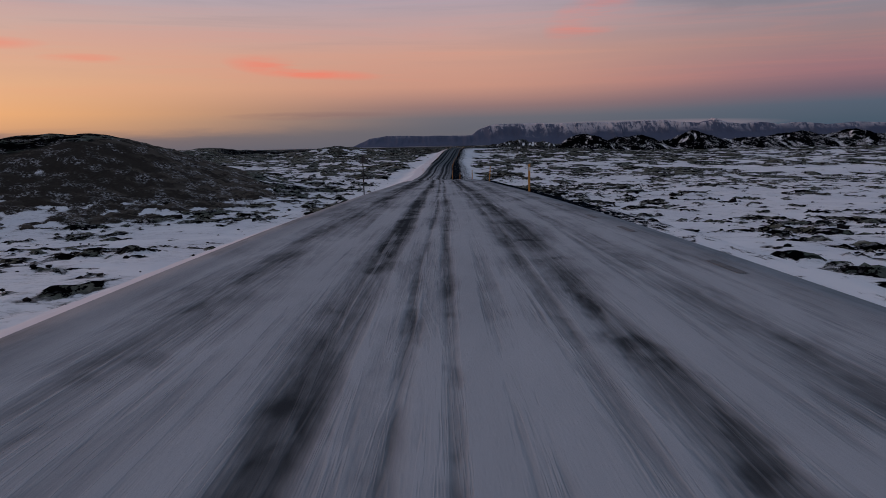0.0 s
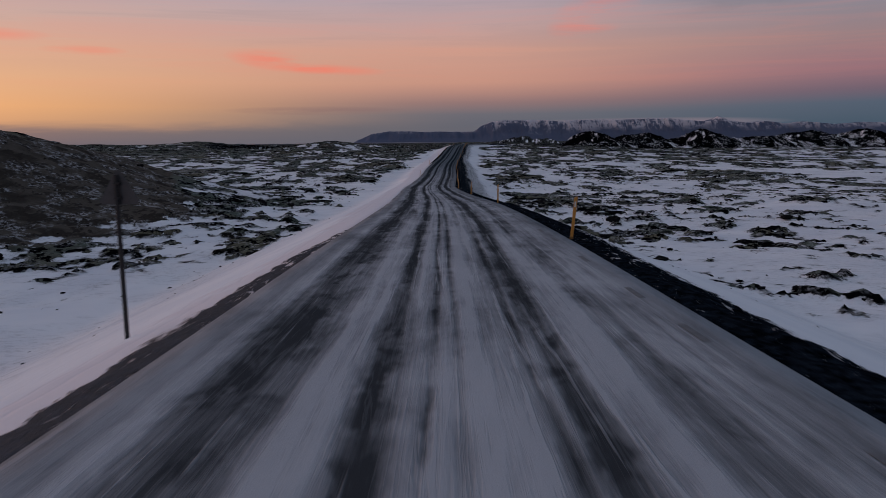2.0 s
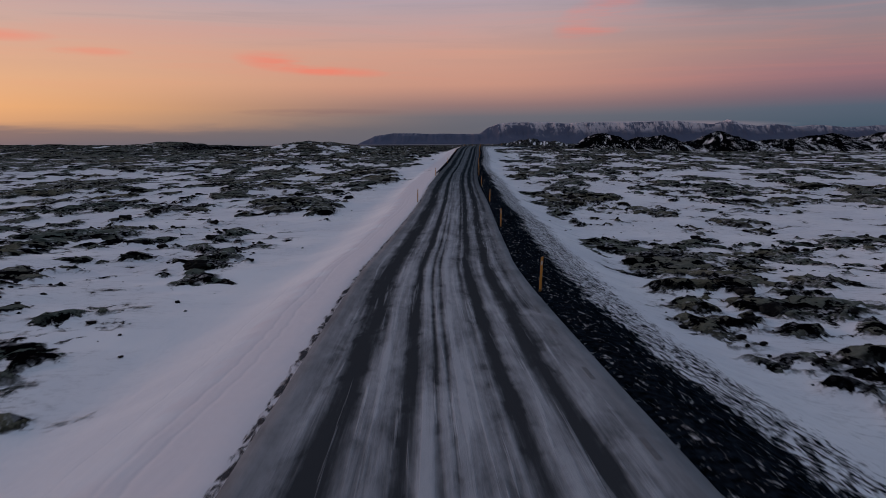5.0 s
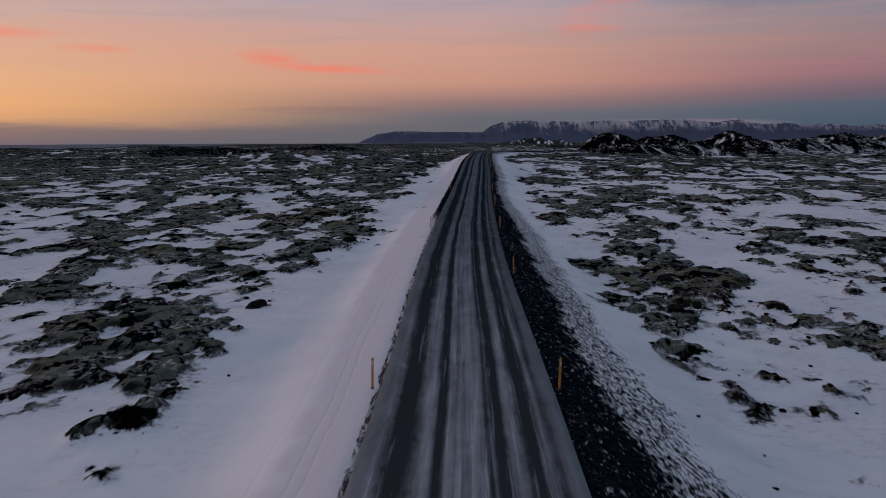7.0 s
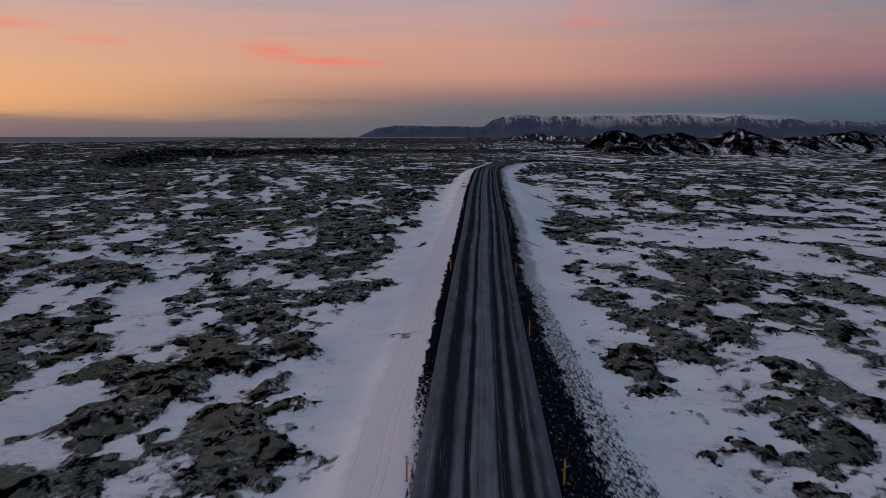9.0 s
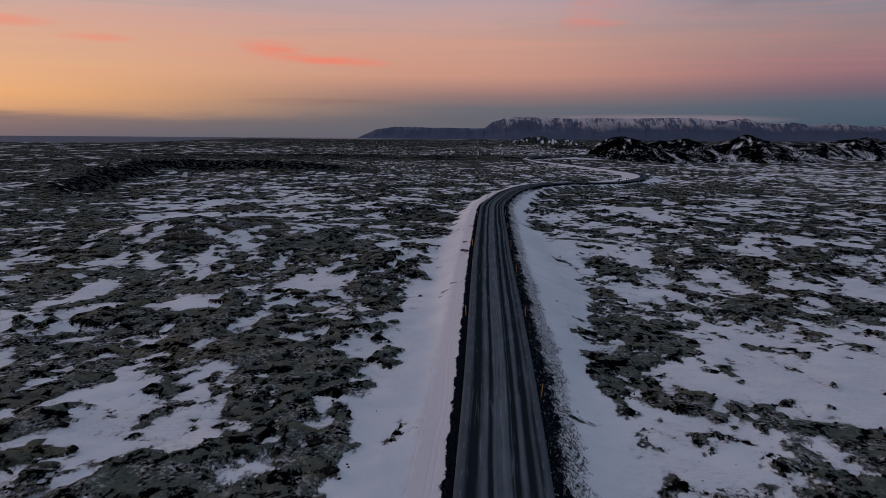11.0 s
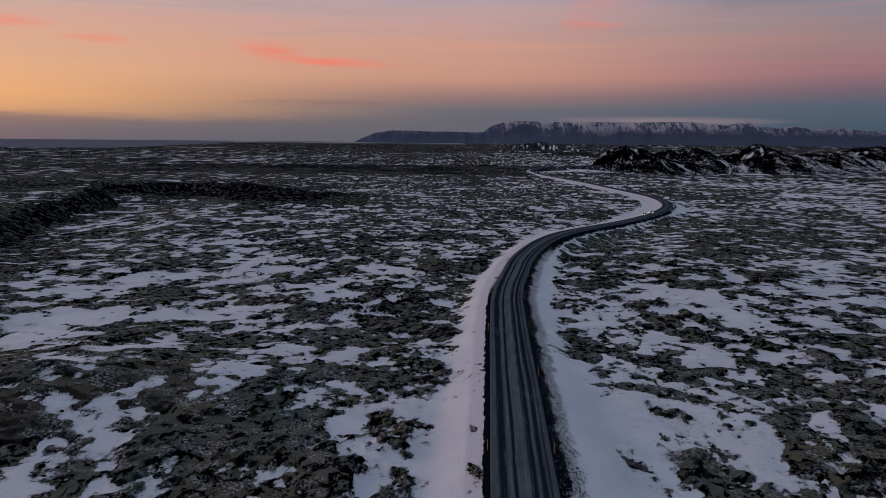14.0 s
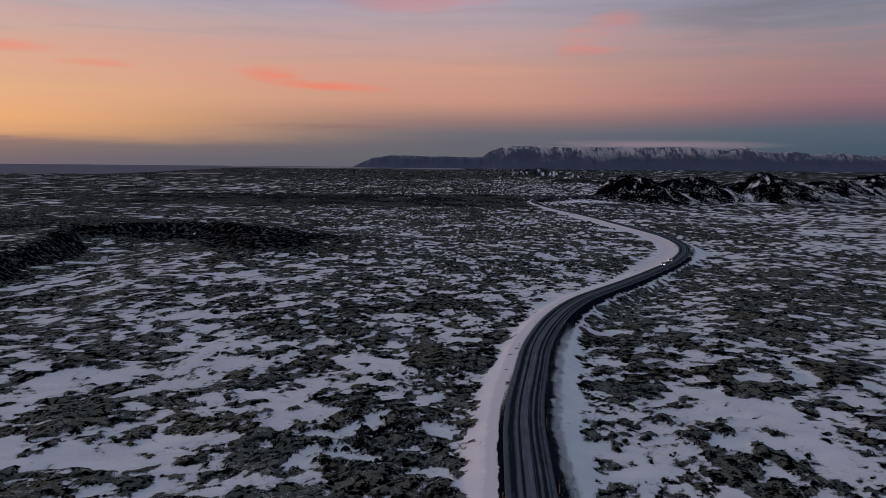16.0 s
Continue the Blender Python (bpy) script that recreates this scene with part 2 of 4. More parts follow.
def land(x, y):
    """Height of the ground, how much bare lava shows (0 snow to 1 lava), the gravel, and the distance from the road's line."""
    d, road_z = road_offset(x, y)
    side = step(d, -9, 9)
    side = np.where(np.abs(d) > 900, (x > np.interp(y, CENTRE[:, 1], CENTRE[:, 0])).astype(float), side)
    left, right = curve(LEFT_Z, y, 14), curve(RIGHT_Z, y, 14)
    hug = step(y, 560, 640) * (1 - step(np.abs(d), 8, 90))
    left = left + (np.minimum(left, road_z - 0.8) - left) * hug
    z = left * (1 - side) + right * side
    away = np.hypot(x, y - 200)
    far = step(away, 60, 900)
    z = z - 3.2 * step(x - np.interp(y, CENTRE[:, 1], CENTRE[:, 0]), 40, 150) * step(y, 260, 420) * (1 - step(y, 2200, 2700))
    z = z - 5.5 * step(x, 170, 420) * step(y, 800, 1300) * (1 - step(y, 2200, 2700))
    z = z + fbm(x, y, 150, 3, 3) * (0.5 + 1.6 * far) * step(np.abs(d), 8, 60)
    hill, earth, peak = np.zeros(x.shape), np.zeros(x.shape), np.zeros(x.shape)
    for hx, hy, sx, sy, up in HILLS:
        spread = ((x - hx) / sx) ** 2 + ((y - hy) / sy) ** 2
        bump_ = np.exp(-0.7 * spread ** 1.7) if up > 8 and hy < 2800 else np.exp(-0.5 * spread)
        z = z + up * bump_ * (1 + 0.22 * fbm(x, y, 22, 3, 71))
        if hy < 300:
            bump_ = bump_ + (0.16 * fbm(x, y, 20, 4, 73) + 0.05 * fbm(x, y, 5, 3, 74)) * step(bump_, 0.02, 0.2)
        hill = np.maximum(hill, step(bump_, 0.10, 0.22 if hy < 300 else 0.45) * (0.1 if 400 < hy < 450 else 0.25 if hy > 2800 else min(1.0, up / 5)))
        if hy < 300:
            earth = np.maximum(earth, step(bump_, 0.12, 0.30) * (1 - step(bump_, 0.62, 0.86)))
        elif hy < 450:
            earth = np.maximum(earth, 0.55 * step(bump_, 0.3, 0.6))
        if up > 5.0 and hy < 1000:
            peak = np.maximum(peak, step(bump_, 0.70, 0.9) if hy < 300 else step(bump_, 0.38, 0.6))
    # the old scarp: a raised bench that breaks off steeply towards the road
    west = np.interp(y, [470, 592, 725, 800, 840], [-128, -160, -190, -216, -232]) + 5 * fbm(x, y, 40, 3, 83) - x
    north = y - np.interp(x, [-260, -227, -187, -140, -60], [800, 838, 884, 872, 905]) + 5 * fbm(x, y, 40, 3, 85)
    ahead = np.where(y < 840, np.maximum(west, north), np.where(x < -60, north, -99))
    reach = step(y, 480, 610) * (1 - step(y, 960, 1150)) * step(x, -520, -330) * (1 - step(x, -150, -70))
    bench = step(ahead, -5, 9) * reach
    z = z + np.maximum(7.6 - 0.6 * step(y, 810, 860) * step(x, -240, -200) + 1.8 * fbm(x, y, 60, 2, 89) - z, 0) * bench * (1 - 0.5 * step(ahead, 20, 110))
    z = z - 2.2 * step(ahead, -70, -12) * (1 - bench) * reach
    face = step(ahead, -9, 0) * (1 - step(ahead, 6, 16)) * reach
    hill, peak = np.maximum(hill, 0.8 * face), np.maximum(peak, 0.6 * face)
    # lava tongues, drawn out along the wind, and finer clods on them
    warp = fbm(x, y, 26, 2, 40) * 5
    lie = y + 0.44 * np.maximum(y - 430, 0)
    big = fbm(x * 1.05 + y * 0.12 + warp * 0.5, lie * 0.58 - x * 0.12 + warp, 12, 3, 11, 0.55)
    mid = fbm(x * 1.12 + y * 0.12 + warp * 0.3, lie * 0.66 - x * 0.16 + warp * 0.5, 4.4, 3, 23, 0.6)
    small = fbm(x + warp * 0.2, y * 0.8 + warp * 0.4, 2.3, 3, 27, 0.6)
    mid = mid + (0.35 * mid + 0.75 * small - mid) * (1 - step(y, 110, 240))
    fine = fbm(x, y * 0.9, 1.2, 3, 31, 0.6)
    hw = half_width(y)
    late = step(y, 250, 300)
    toe = hw + 0.3 + np.maximum(road_z - right, 0) / 0.40
    tight = step(y, 530, 590) * (1 - step(y, 770, 800)) + step(y, 900, 960)
    lee_bank = step(y, 680, 760) * (1 - step(y, 1200, 1400))
    verge = np.where(d < 0, step(-d, 6.8 + 7 * lee_bank, 15.0 - 4.0 * step(y, 410, 470) + 8 * lee_bank), step(d, np.maximum(6.0, toe * 0.72) * (1 - tight) + 5.2 * tight, np.maximum(12.0, toe + 2.0) * (1 - tight) + 8.0 * tight))
    pond = step(fbm(x * 0.8, y, 30, 2, 77), 0.3, 0.9)
    cover = (0.24 + 0.10 * step(y, 180, 300)) * big + 0.74 * mid + 0.40 * fine + 0.13 * fbm(x, y, 75, 2, 52) + 0.10 * fbm(x, y, 260, 2, 57)
    cover = cover + hill * 0.75 + peak * 0.35 + 0.06 * step(away, 60, 300) + 0.17 * step(away, 300, 1400) + 0.09 * step(y, 180, 320) - 0.45 * pond * (1 - hill) - 0.15 * (1 - step(y, 130, 230)) * (1 - hill)
    cover = cover - 0.17 * step(x, 10, 30) * (1 - step(y, 330, 420)) + 0.04 * step(-x, 6, 16) * (1 - step(y, 170, 260)) * (1 - hill)
    for hx, hy, sx, sy in THICKETS:
        cover = cover + 0.40 * np.exp(-0.5 * ((x - hx) / sx) ** 2 - 0.5 * ((y - hy) / sy) ** 2)
    for hx, hy, sx, sy in BASINS:
        cover = cover - 0.42 * np.exp(-0.5 * ((x - hx) / sx) ** 2 - 0.5 * ((y - hy) / sy) ** 2)
    cover = cover + 0.42 * np.exp(-0.5 * ((x - 15 + 0.35 * (y - 180)) / 1.7) ** 2 - 0.5 * ((y - 179) / 7) ** 2)
    cover = cover - 0.10 * step(x, 15, 40) * step(y, 330, 420) * (1 - step(y, 850, 1250))
    cover = cover - 0.24 * step(y, 850, 1250) * step(x, 60, 260)
    cover = cover + 0.12 * step(y, 450, 650) - 0.22 * step(-x, 4, 9) * (1 - step(-x, 50, 70)) * step(y, 48, 66) * (1 - step(y, 105, 135)) * (1 - hill)
    cover = cover + 0.4 * step(x, -1500, -1100) * step(y, 2600, 2900) - 1.15 * (1 - verge)
    # the snow-filled hollow inside the far bend
    cover = cover - 1.5 * np.exp(-0.5 * ((x - 180) / 48) ** 2 - 0.5 * ((y - 1462 - 0.8 * (x - 185)) / 34) ** 2)
    rock = np.clip(0.5 + cover * 1.2, -0.8, 1)
    lump = step(cover, -0.10, 0.5)
    crust = step(cover, 0.0, 0.16)
    z = z + crust * (0.12 + 0.13 * np.maximum(fine, -0.5)) + lump * (0.30 + 0.14 * step(y, 120, 260) + 0.25 * step(y, 330, 450)) * (0.20 + 0.22 * mid + 0.45 * np.maximum(big, 0))
    hummock = np.maximum(fbm(x, y, 17, 4, 63, 0.6), -0.2)
    z = z + (hummock - 0.2) * (0.25 + 0.5 * step(y, 200, 420) + 0.5 * step(away, 420, 900)) * step(cover, -0.5, 0.3)
    z = z + (0.16 * fbm(x, y * 1.4, 9, 2, 61) + 0.05 * fbm(x, y * 1.6, 2.2, 2, 67)) * step(np.abs(d), 4, 9)
    # lowland at the foot of the far mountains, and level ground beside the far bends
    plain_z = 5.6 + (y - 2980) * 0.0130
    shore = step(x, -1500, -1100) * (1 - step(y, 4180, 4260) * (1 - step(x, -40, 90)))
    z = z + np.maximum(plain_z - z, 0) * shore * step(y, 2750, 3000)
    beside_z = road_z - 0.5 - 3.0 * step(y, 1420, 1500) + 0.035 * np.abs(d)
    z = z + np.minimum(beside_z - z, 0) * step(y, 860, 960) * (1 - step(np.abs(d), 50, 90))
    # the embankment that carries the road
    bank_w = 1.9 + 0.4 * step(y, 80, 110) + 1.4 * step(y, 170, 240) - 0.8 * step(y, 290, 380) + 6.5 * lee_bank
    slope_l = road_z - 0.04 - (0.15 + 0.16 * (1 - step(y, 70, 95))) * np.clip(-d - hw, 0, bank_w) - 0.42 * np.clip(-d - hw - bank_w, 0, 60)
    dam_y = step(y, 1440, 1500)
    slope_r = road_z - 0.06 - 0.10 * np.clip(d - hw - 0.1, 0, 0.9) - (0.40 + 0.5 * dam_y) * np.clip(d - hw - 1.0, 0, 60)
    bank = np.where(d < 0, slope_l, slope_r)
    k = 0.5
    h = np.clip(0.5 + 0.5 * (bank - z) / k, 0, 1)
    z = z * (1 - h) + bank * h + k * h * (1 - h)
    out = np.abs(d) - hw
    ragged = out + 0.5 * fine + 0.4 * mid
    mound = step(y, 58, 95)
    near_w = 0.9 + 1.4 * mound - 1.1 * late
    right_g = 0.83 - 0.08 * step(y, 95, 130) - 0.28 * step(ragged, near_w - 0.3, near_w + 0.6) - 0.5 * step(ragged, near_w + 0.4 + 1.6 * mound - 0.6 * late, near_w + 1.0 + 3.6 * mound - 1.4 * late)
    right_g = np.maximum(right_g, tight * 0.95 * (1 - step(ragged, 2.2, 3.4)))
    right_g = np.maximum(right_g, dam_y * 0.95 * (1 - step(ragged, 7.0, 9.0)))
    right_g = right_g * (0.3 + 0.7 * step(y, 14, 32))
    left_g = step(y, 235, 285) * (1 - step(y, 470, 540)) * (1 - step(out + 0.18 * fine, 0.75, 1.05))
    gravel = np.clip(np.where(d > 0, right_g, left_g), 0, 1) * (out > -0.4) * (out < 12)
    z = z + gravel * 0.10 * fine
    low_edge = step(np.abs(d), hw - 0.1, hw + 0.7)
    z = np.where(np.abs(d) < hw + 0.7, (road_z - 0.20) * (1 - low_edge) + z * low_edge, z)
    # the left bank, which gets the sunset's glow in its snow colour
    bank_glow = np.where(d < 0, 1 - step(out + 0.5 * fine, bank_w - 0.5, bank_w + 0.4), 0.0)
    earth = earth * (1 - peak)
    raw = np.clip(0.9 * step(away, 60, 420) + 0.55 * step(away, 600, 1400) + 0.6 * fbm(x, y, 40, 3, 95) + 0.5 * hill + 1.2 * peak, 0, 2.0) * (1 - earth) - earth
    return z, rock, gravel, np.clip(d, -30, 30), bank_glow, raw


def grown(start, first, rate, end):
    out, s, v = [], first, start
    while v < end:
        s *= rate
        v += s
        out.append(v)
    return out


def material(name):
    m = bpy.data.materials.new(name)
    m.use_nodes = True
    m.node_tree.nodes.clear()
    return m, Nodes(m.node_tree)


def finish(n, color, rough=0.9, normal=None, metal=0.0, extra=()):
    b = n.add("ShaderNodeBsdfPrincipled")
    n.put(b.inputs["Base Color"], color if not isinstance(color, tuple) else (*color[:3], 1))
    n.put(b.inputs["Roughness"], rough)
    b.inputs["Metallic"].default_value = metal
    if normal is not None:
        n.put(b.inputs["Normal"], normal)
    for k, v in dict(extra).items():
        n.put(b.inputs[k], v)
    n.add("ShaderNodeOutputMaterial", {"Surface": b})


def bump(n, height, strength, distance):
    return n.add("ShaderNodeBump", {"Height": height, "Strength": strength, "Distance": distance}).outputs[0]


def ground_material():
    m, n = material("snowy_lava")
    pos = n.add("ShaderNodeTexCoord").outputs["Object"]
    rock, grit, lane = n.attribute("rock"), n.attribute("gravel"), n.attribute("lane")
    raw = n.attribute("raw")
    def field(shift):
        """The pattern of tongues and clods, optionally a little way off."""
        p = n.add("ShaderNodeVectorMath", {0: pos, 1: shift}).outputs[0]
        c = n.add("ShaderNodeSeparateXYZ", {"Vector": p})
        beyond = n.math("MAXIMUM", n.math("SUBTRACT", c.outputs[1], 430.0), 0.0)
        p = n.add("ShaderNodeCombineXYZ", {"X": c.outputs[0], "Y": n.math("ADD", c.outputs[1], n.math("MULTIPLY", beyond, 0.44)), "Z": c.outputs[2]}).outputs[0]
        turned = n.add("ShaderNodeMapping", {"Vector": p, "Rotation": (0.0, 0.0, 0.28), "Scale": (1.08, 0.64, 1.0)}).outputs[0]
        tongues = n.noise(turned, 0.42, 10.0, 0.70, 0.7)
        far = n.noise(n.scaled(turned, 1.0, 0.8, 1.0), 0.17, 9.0, 0.68, 0.4)
        return n.math("ADD", n.math("MULTIPLY", n.math("SUBTRACT", tongues, 0.5), 1.7),
                      n.math("MULTIPLY", n.math("SUBTRACT", far, 0.5), n.smooth(raw, 0.3, 1.2, 0.5, 2.0)))

    clods = n.noise(pos, 2.6, 5.0, 0.66)
    broad = n.noise(n.scaled(pos, 0.7, 0.6, 1.0), 0.14, 5.0, 0.6, 0.6)
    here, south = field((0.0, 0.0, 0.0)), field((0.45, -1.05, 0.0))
    edge = n.math("ADD", rock, here)
    edge = n.math("ADD", edge, n.math("MULTIPLY", n.math("SUBTRACT", clods, 0.5), 0.70))
    edge = n.math("ADD", edge, n.math("MULTIPLY", n.math("SUBTRACT", n.noise(n.scaled(pos, 1.0, 0.8, 1.0), 1.05, 5.0, 0.65, 0.6), 0.5), 0.75))
    # wind-packed snow thins out over the far side of each tongue
    fringe = n.smooth(n.math("SUBTRACT", south, here), 0.0, 0.16, 0.02, 0.38)
    bare = n.smooth(edge, n.math("SUBTRACT", 0.49, fringe), 0.555)
    dusted = n.math("MULTIPLY", n.smooth(clods, 0.48, 0.60), n.smooth(n.noise(pos, 0.35, 3.0), 0.47, 0.64))
    bare = n.math("MULTIPLY", bare, n.math("SUBTRACT", 1.0, n.math("MULTIPLY", dusted, n.smooth(raw, 0.2, 0.9, 0.6, 0.38))))
    normal = n.add("ShaderNodeSeparateXYZ", {"Vector": n.add("ShaderNodeNewGeometry").outputs["Normal"]})
    tuft = n.math("ADD", n.noise(n.scaled(pos, 1.0, 0.8, 1.0), 0.55, 6.0, 0.62, 0.5), n.math("MULTIPLY", n.math("SUBTRACT", clods, 0.5), 0.22))
    north = n.add("ShaderNodeSeparateXYZ", {"Vector": pos}).outputs[1]
    tuft = n.math("ADD", tuft, n.math("MULTIPLY", raw, 0.05))
    tuft = n.math("ADD", tuft, n.smooth(north, 120.0, 240.0, 0.045, 0.0))
    moss = n.mix(n.smooth(broad, 0.38, 0.62), lin(115, 115, 104), lin(97, 106, 98))
    olive = n.smooth(n.noise(pos, 0.05, 4.0, 0.6, 0.5), 0.52, 0.60)
    moss = n.mix(n.math("MULTIPLY", olive, 0.7), moss, lin(116, 110, 90))
    moss = n.mix(n.math("MULTIPLY", n.smooth(clods, 0.60, 0.40), 0.35), moss, lin(58, 61, 57))
    soil = n.mix(clods, lin(72, 66, 60), lin(108, 101, 93))
    moss = n.mix(n.smooth(raw, -0.15, -0.6), moss, soil)
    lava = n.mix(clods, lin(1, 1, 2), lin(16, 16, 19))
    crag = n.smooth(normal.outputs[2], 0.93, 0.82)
    # camera-facing slopes go black: bare lava plus shade put into the colour
    near_shade = n.smooth(normal.outputs[1], -0.14, -0.32)
    # near edge of each tongue: lava crust with its shade painted in
    brink_shade = n.smooth(n.math("SUBTRACT", here, south), 0.075, 0.135)
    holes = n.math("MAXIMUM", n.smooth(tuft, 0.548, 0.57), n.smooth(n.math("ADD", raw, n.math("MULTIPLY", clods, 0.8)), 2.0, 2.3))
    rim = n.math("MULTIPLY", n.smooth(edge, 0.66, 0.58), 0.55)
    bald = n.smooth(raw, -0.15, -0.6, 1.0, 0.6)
    dark = n.math("MAXIMUM", n.math("MAXIMUM", crag, n.math("MULTIPLY", near_shade, 0.9)), n.math("MAXIMUM", n.math("MAXIMUM", holes, brink_shade), rim))
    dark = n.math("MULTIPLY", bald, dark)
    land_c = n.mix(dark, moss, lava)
    # soft shading of the drifts put into the snow's tone, spread at random
    snow = n.mix(n.smooth(broad, 0.3, 0.7), (0.775, 0.79, 0.83), (0.89, 0.89, 0.905))
    # packed left bank: pink sunset glow put into the snow's colour
    sunset_mask = n.attribute("bank_glow")
    snow = n.mix(sunset_mask, snow, (0.80, 0.755, 0.775))
    drift = n.noise(n.scaled(pos, 0.8, 0.4, 1.0), 0.7, 4.0, 0.5, 0.3)
    rut = n.math("ADD", lane, n.math("MULTIPLY", n.noise(n.scaled(pos, 0.0, 0.06, 0.0), 1.0, 3.0), 1.3))
    grooves = 0.0
    for at in (4.25, 4.7, 6.0):
        r = n.math("DIVIDE", n.math("ADD", rut, at), 0.07)
        grooves = n.math("ADD", grooves, n.math("EXPONENT", n.math("MULTIPLY", n.math("MULTIPLY", r, r), -1.0)))
    # thin snow through which grass and grit show
    veil = n.smooth(n.noise(n.scaled(pos, 0.6, 1.0, 1.0), 0.16, 4.0, 0.6, 0.5), 0.40, 0.52)
    veil = n.math("MULTIPLY", veil, n.smooth(n.math("ABSOLUTE", lane), 7.0, 12.0))
    stubble = n.smooth(n.noise(n.scaled(pos, 0.6, 1.2, 1.0), 2.4, 7.0, 0.78, 0.6), 0.50, 0.60)
    veil = n.math("MULTIPLY", veil, n.math("ADD", n.math("MULTIPLY", stubble, n.smooth(north, 60.0, 130.0, 0.62, 0.42)), 0.10))
    veil = n.math("MULTIPLY", veil, n.smooth(edge, 0.0, 0.42, 0.35, 1.0))
    snow = n.mix(veil, snow, lin(70, 68, 64))
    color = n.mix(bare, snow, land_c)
    gravel_c = n.mix(n.smooth(n.noise(pos, 5.0, 4.0, 0.75), 0.35, 0.75), lin(3, 6, 10), lin(40, 48, 58))
    slant = n.add("ShaderNodeMapping", {"Vector": pos, "Rotation": (0.0, 0.0, 0.6), "Scale": (1.9, 0.85, 1.0)}).outputs[0]
    lumps = n.noise(slant, 2.8, 7.0, 0.75, 0.6)
    # crumbs thrown up along the asphalt's other edge
    along = n.add("ShaderNodeSeparateXYZ", {"Vector": pos}).outputs[1]
    beside = n.math("SUBTRACT", n.math("MULTIPLY", lane, -1.0), 3.4)
    wide = n.smooth(along, 64.0, 78.0, 1.25, 0.38)
    strip = n.math("MULTIPLY", n.smooth(n.math("DIVIDE", beside, wide), 1.25, 0.55), n.smooth(beside, -0.2, 0.1))
    strip = n.math("MULTIPLY", strip, n.math("MULTIPLY", n.smooth(along, 28.0, 42.0), n.smooth(along, 60.0, 74.0, 0.70, 0.54)))
    spill = n.add("ShaderNodeMapping", {"Vector": pos, "Rotation": (0.0, 0.0, -0.45), "Scale": (3.8, 0.95, 1.0)}).outputs[0]
    spilt = n.noise(spill, 1.0, 8.0, 0.76, 0.6)
    crumbs = n.smooth(n.math("ADD", strip, n.math("MULTIPLY", n.math("SUBTRACT", spilt, 0.5), 1.5)), 0.50, 0.60)
    crumbs = n.math("MULTIPLY", crumbs, n.smooth(strip, 0.02, 0.12))
    stony = n.smooth(n.math("ADD", grit, n.math("MULTIPLY", n.math("SUBTRACT", lumps, 0.5), 2.1)), 0.45, 0.57)
    stony = n.math("MULTIPLY", stony, n.smooth(grit, 0.01, 0.12))
    stony = n.math("MAXIMUM", stony, n.math("MULTIPLY", crumbs, 0.9))
    color = n.mix(stony, color, gravel_c)
    dry = n.math("MAXIMUM", bare, stony)
    h = n.math("ADD", n.math("MULTIPLY", dry, n.math("ADD", clods, 0.3)), n.math("MULTIPLY", drift, 0.45))
    h = n.math("SUBTRACT", h, n.math("MULTIPLY", grooves, 0.05))
    finish(n, color, n.mix(dry, (0.6, 0.6, 0.6), (0.97, 0.97, 0.97)), bump(n, h, 0.8, 0.35), extra={"Specular IOR Level": 0.0})
    return m


def grid_mesh(name, xs, ys, zs, attrs):
    nx, ny = len(xs), len(ys)
    gx, gy = np.meshgrid(xs, ys)
    me = bpy.data.meshes.new(name)
    me.vertices.add(nx * ny)
    me.vertices.foreach_set("co", np.column_stack([gx.ravel(), gy.ravel(), zs.ravel()]).astype(np.float32).ravel())
    i = (np.arange(ny - 1)[:, None] * nx + np.arange(nx - 1)[None, :]).ravel()
    quads = np.column_stack([i, i + 1, i + nx + 1, i + nx]).astype(np.int32)
    me.loops.add(quads.size)
    me.loops.foreach_set("vertex_index", quads.ravel())
    me.polygons.add(len(quads))
    me.polygons.foreach_set("loop_start", np.arange(0, quads.size, 4, dtype=np.int32))
    me.polygons.foreach_set("use_smooth", np.ones(len(quads), bool))
    for key, vals in attrs.items():
        me.attributes.new(key, "FLOAT", "POINT").data.foreach_set("value", vals.astype(np.float32).ravel())
    me.update(calc_edges=True)
    me.validate()
    return me


near_x = list(np.arange(-18, 20.01, 0.29))
west = [-v for v in grown(18, 0.29, 1.0165, 4700)][::-1]
XS = np.array(west + near_x + grown(near_x[-1], 0.29, 1.0165, 4700))
YS = np.array(list(np.arange(-40, 0, 2.0)) + list(np.arange(0, 540, 0.48)) + grown(540, 0.48, 1.012, 4850))
GX, GY = np.meshgrid(XS, YS)
GZ, ROCK, GRAVEL, LANE, BANK_GLOW, RAW = land(GX.ravel(), GY.ravel())
ground = tagged(new("ground", grid_mesh("ground", XS, YS, GZ, {"rock": ROCK, "gravel": GRAVEL, "lane": LANE, "bank_glow": BANK_GLOW, "raw": RAW})),
                "moss-grown black lava field half covered with wind-blown snow", "ground", kind="structure")
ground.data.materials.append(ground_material())


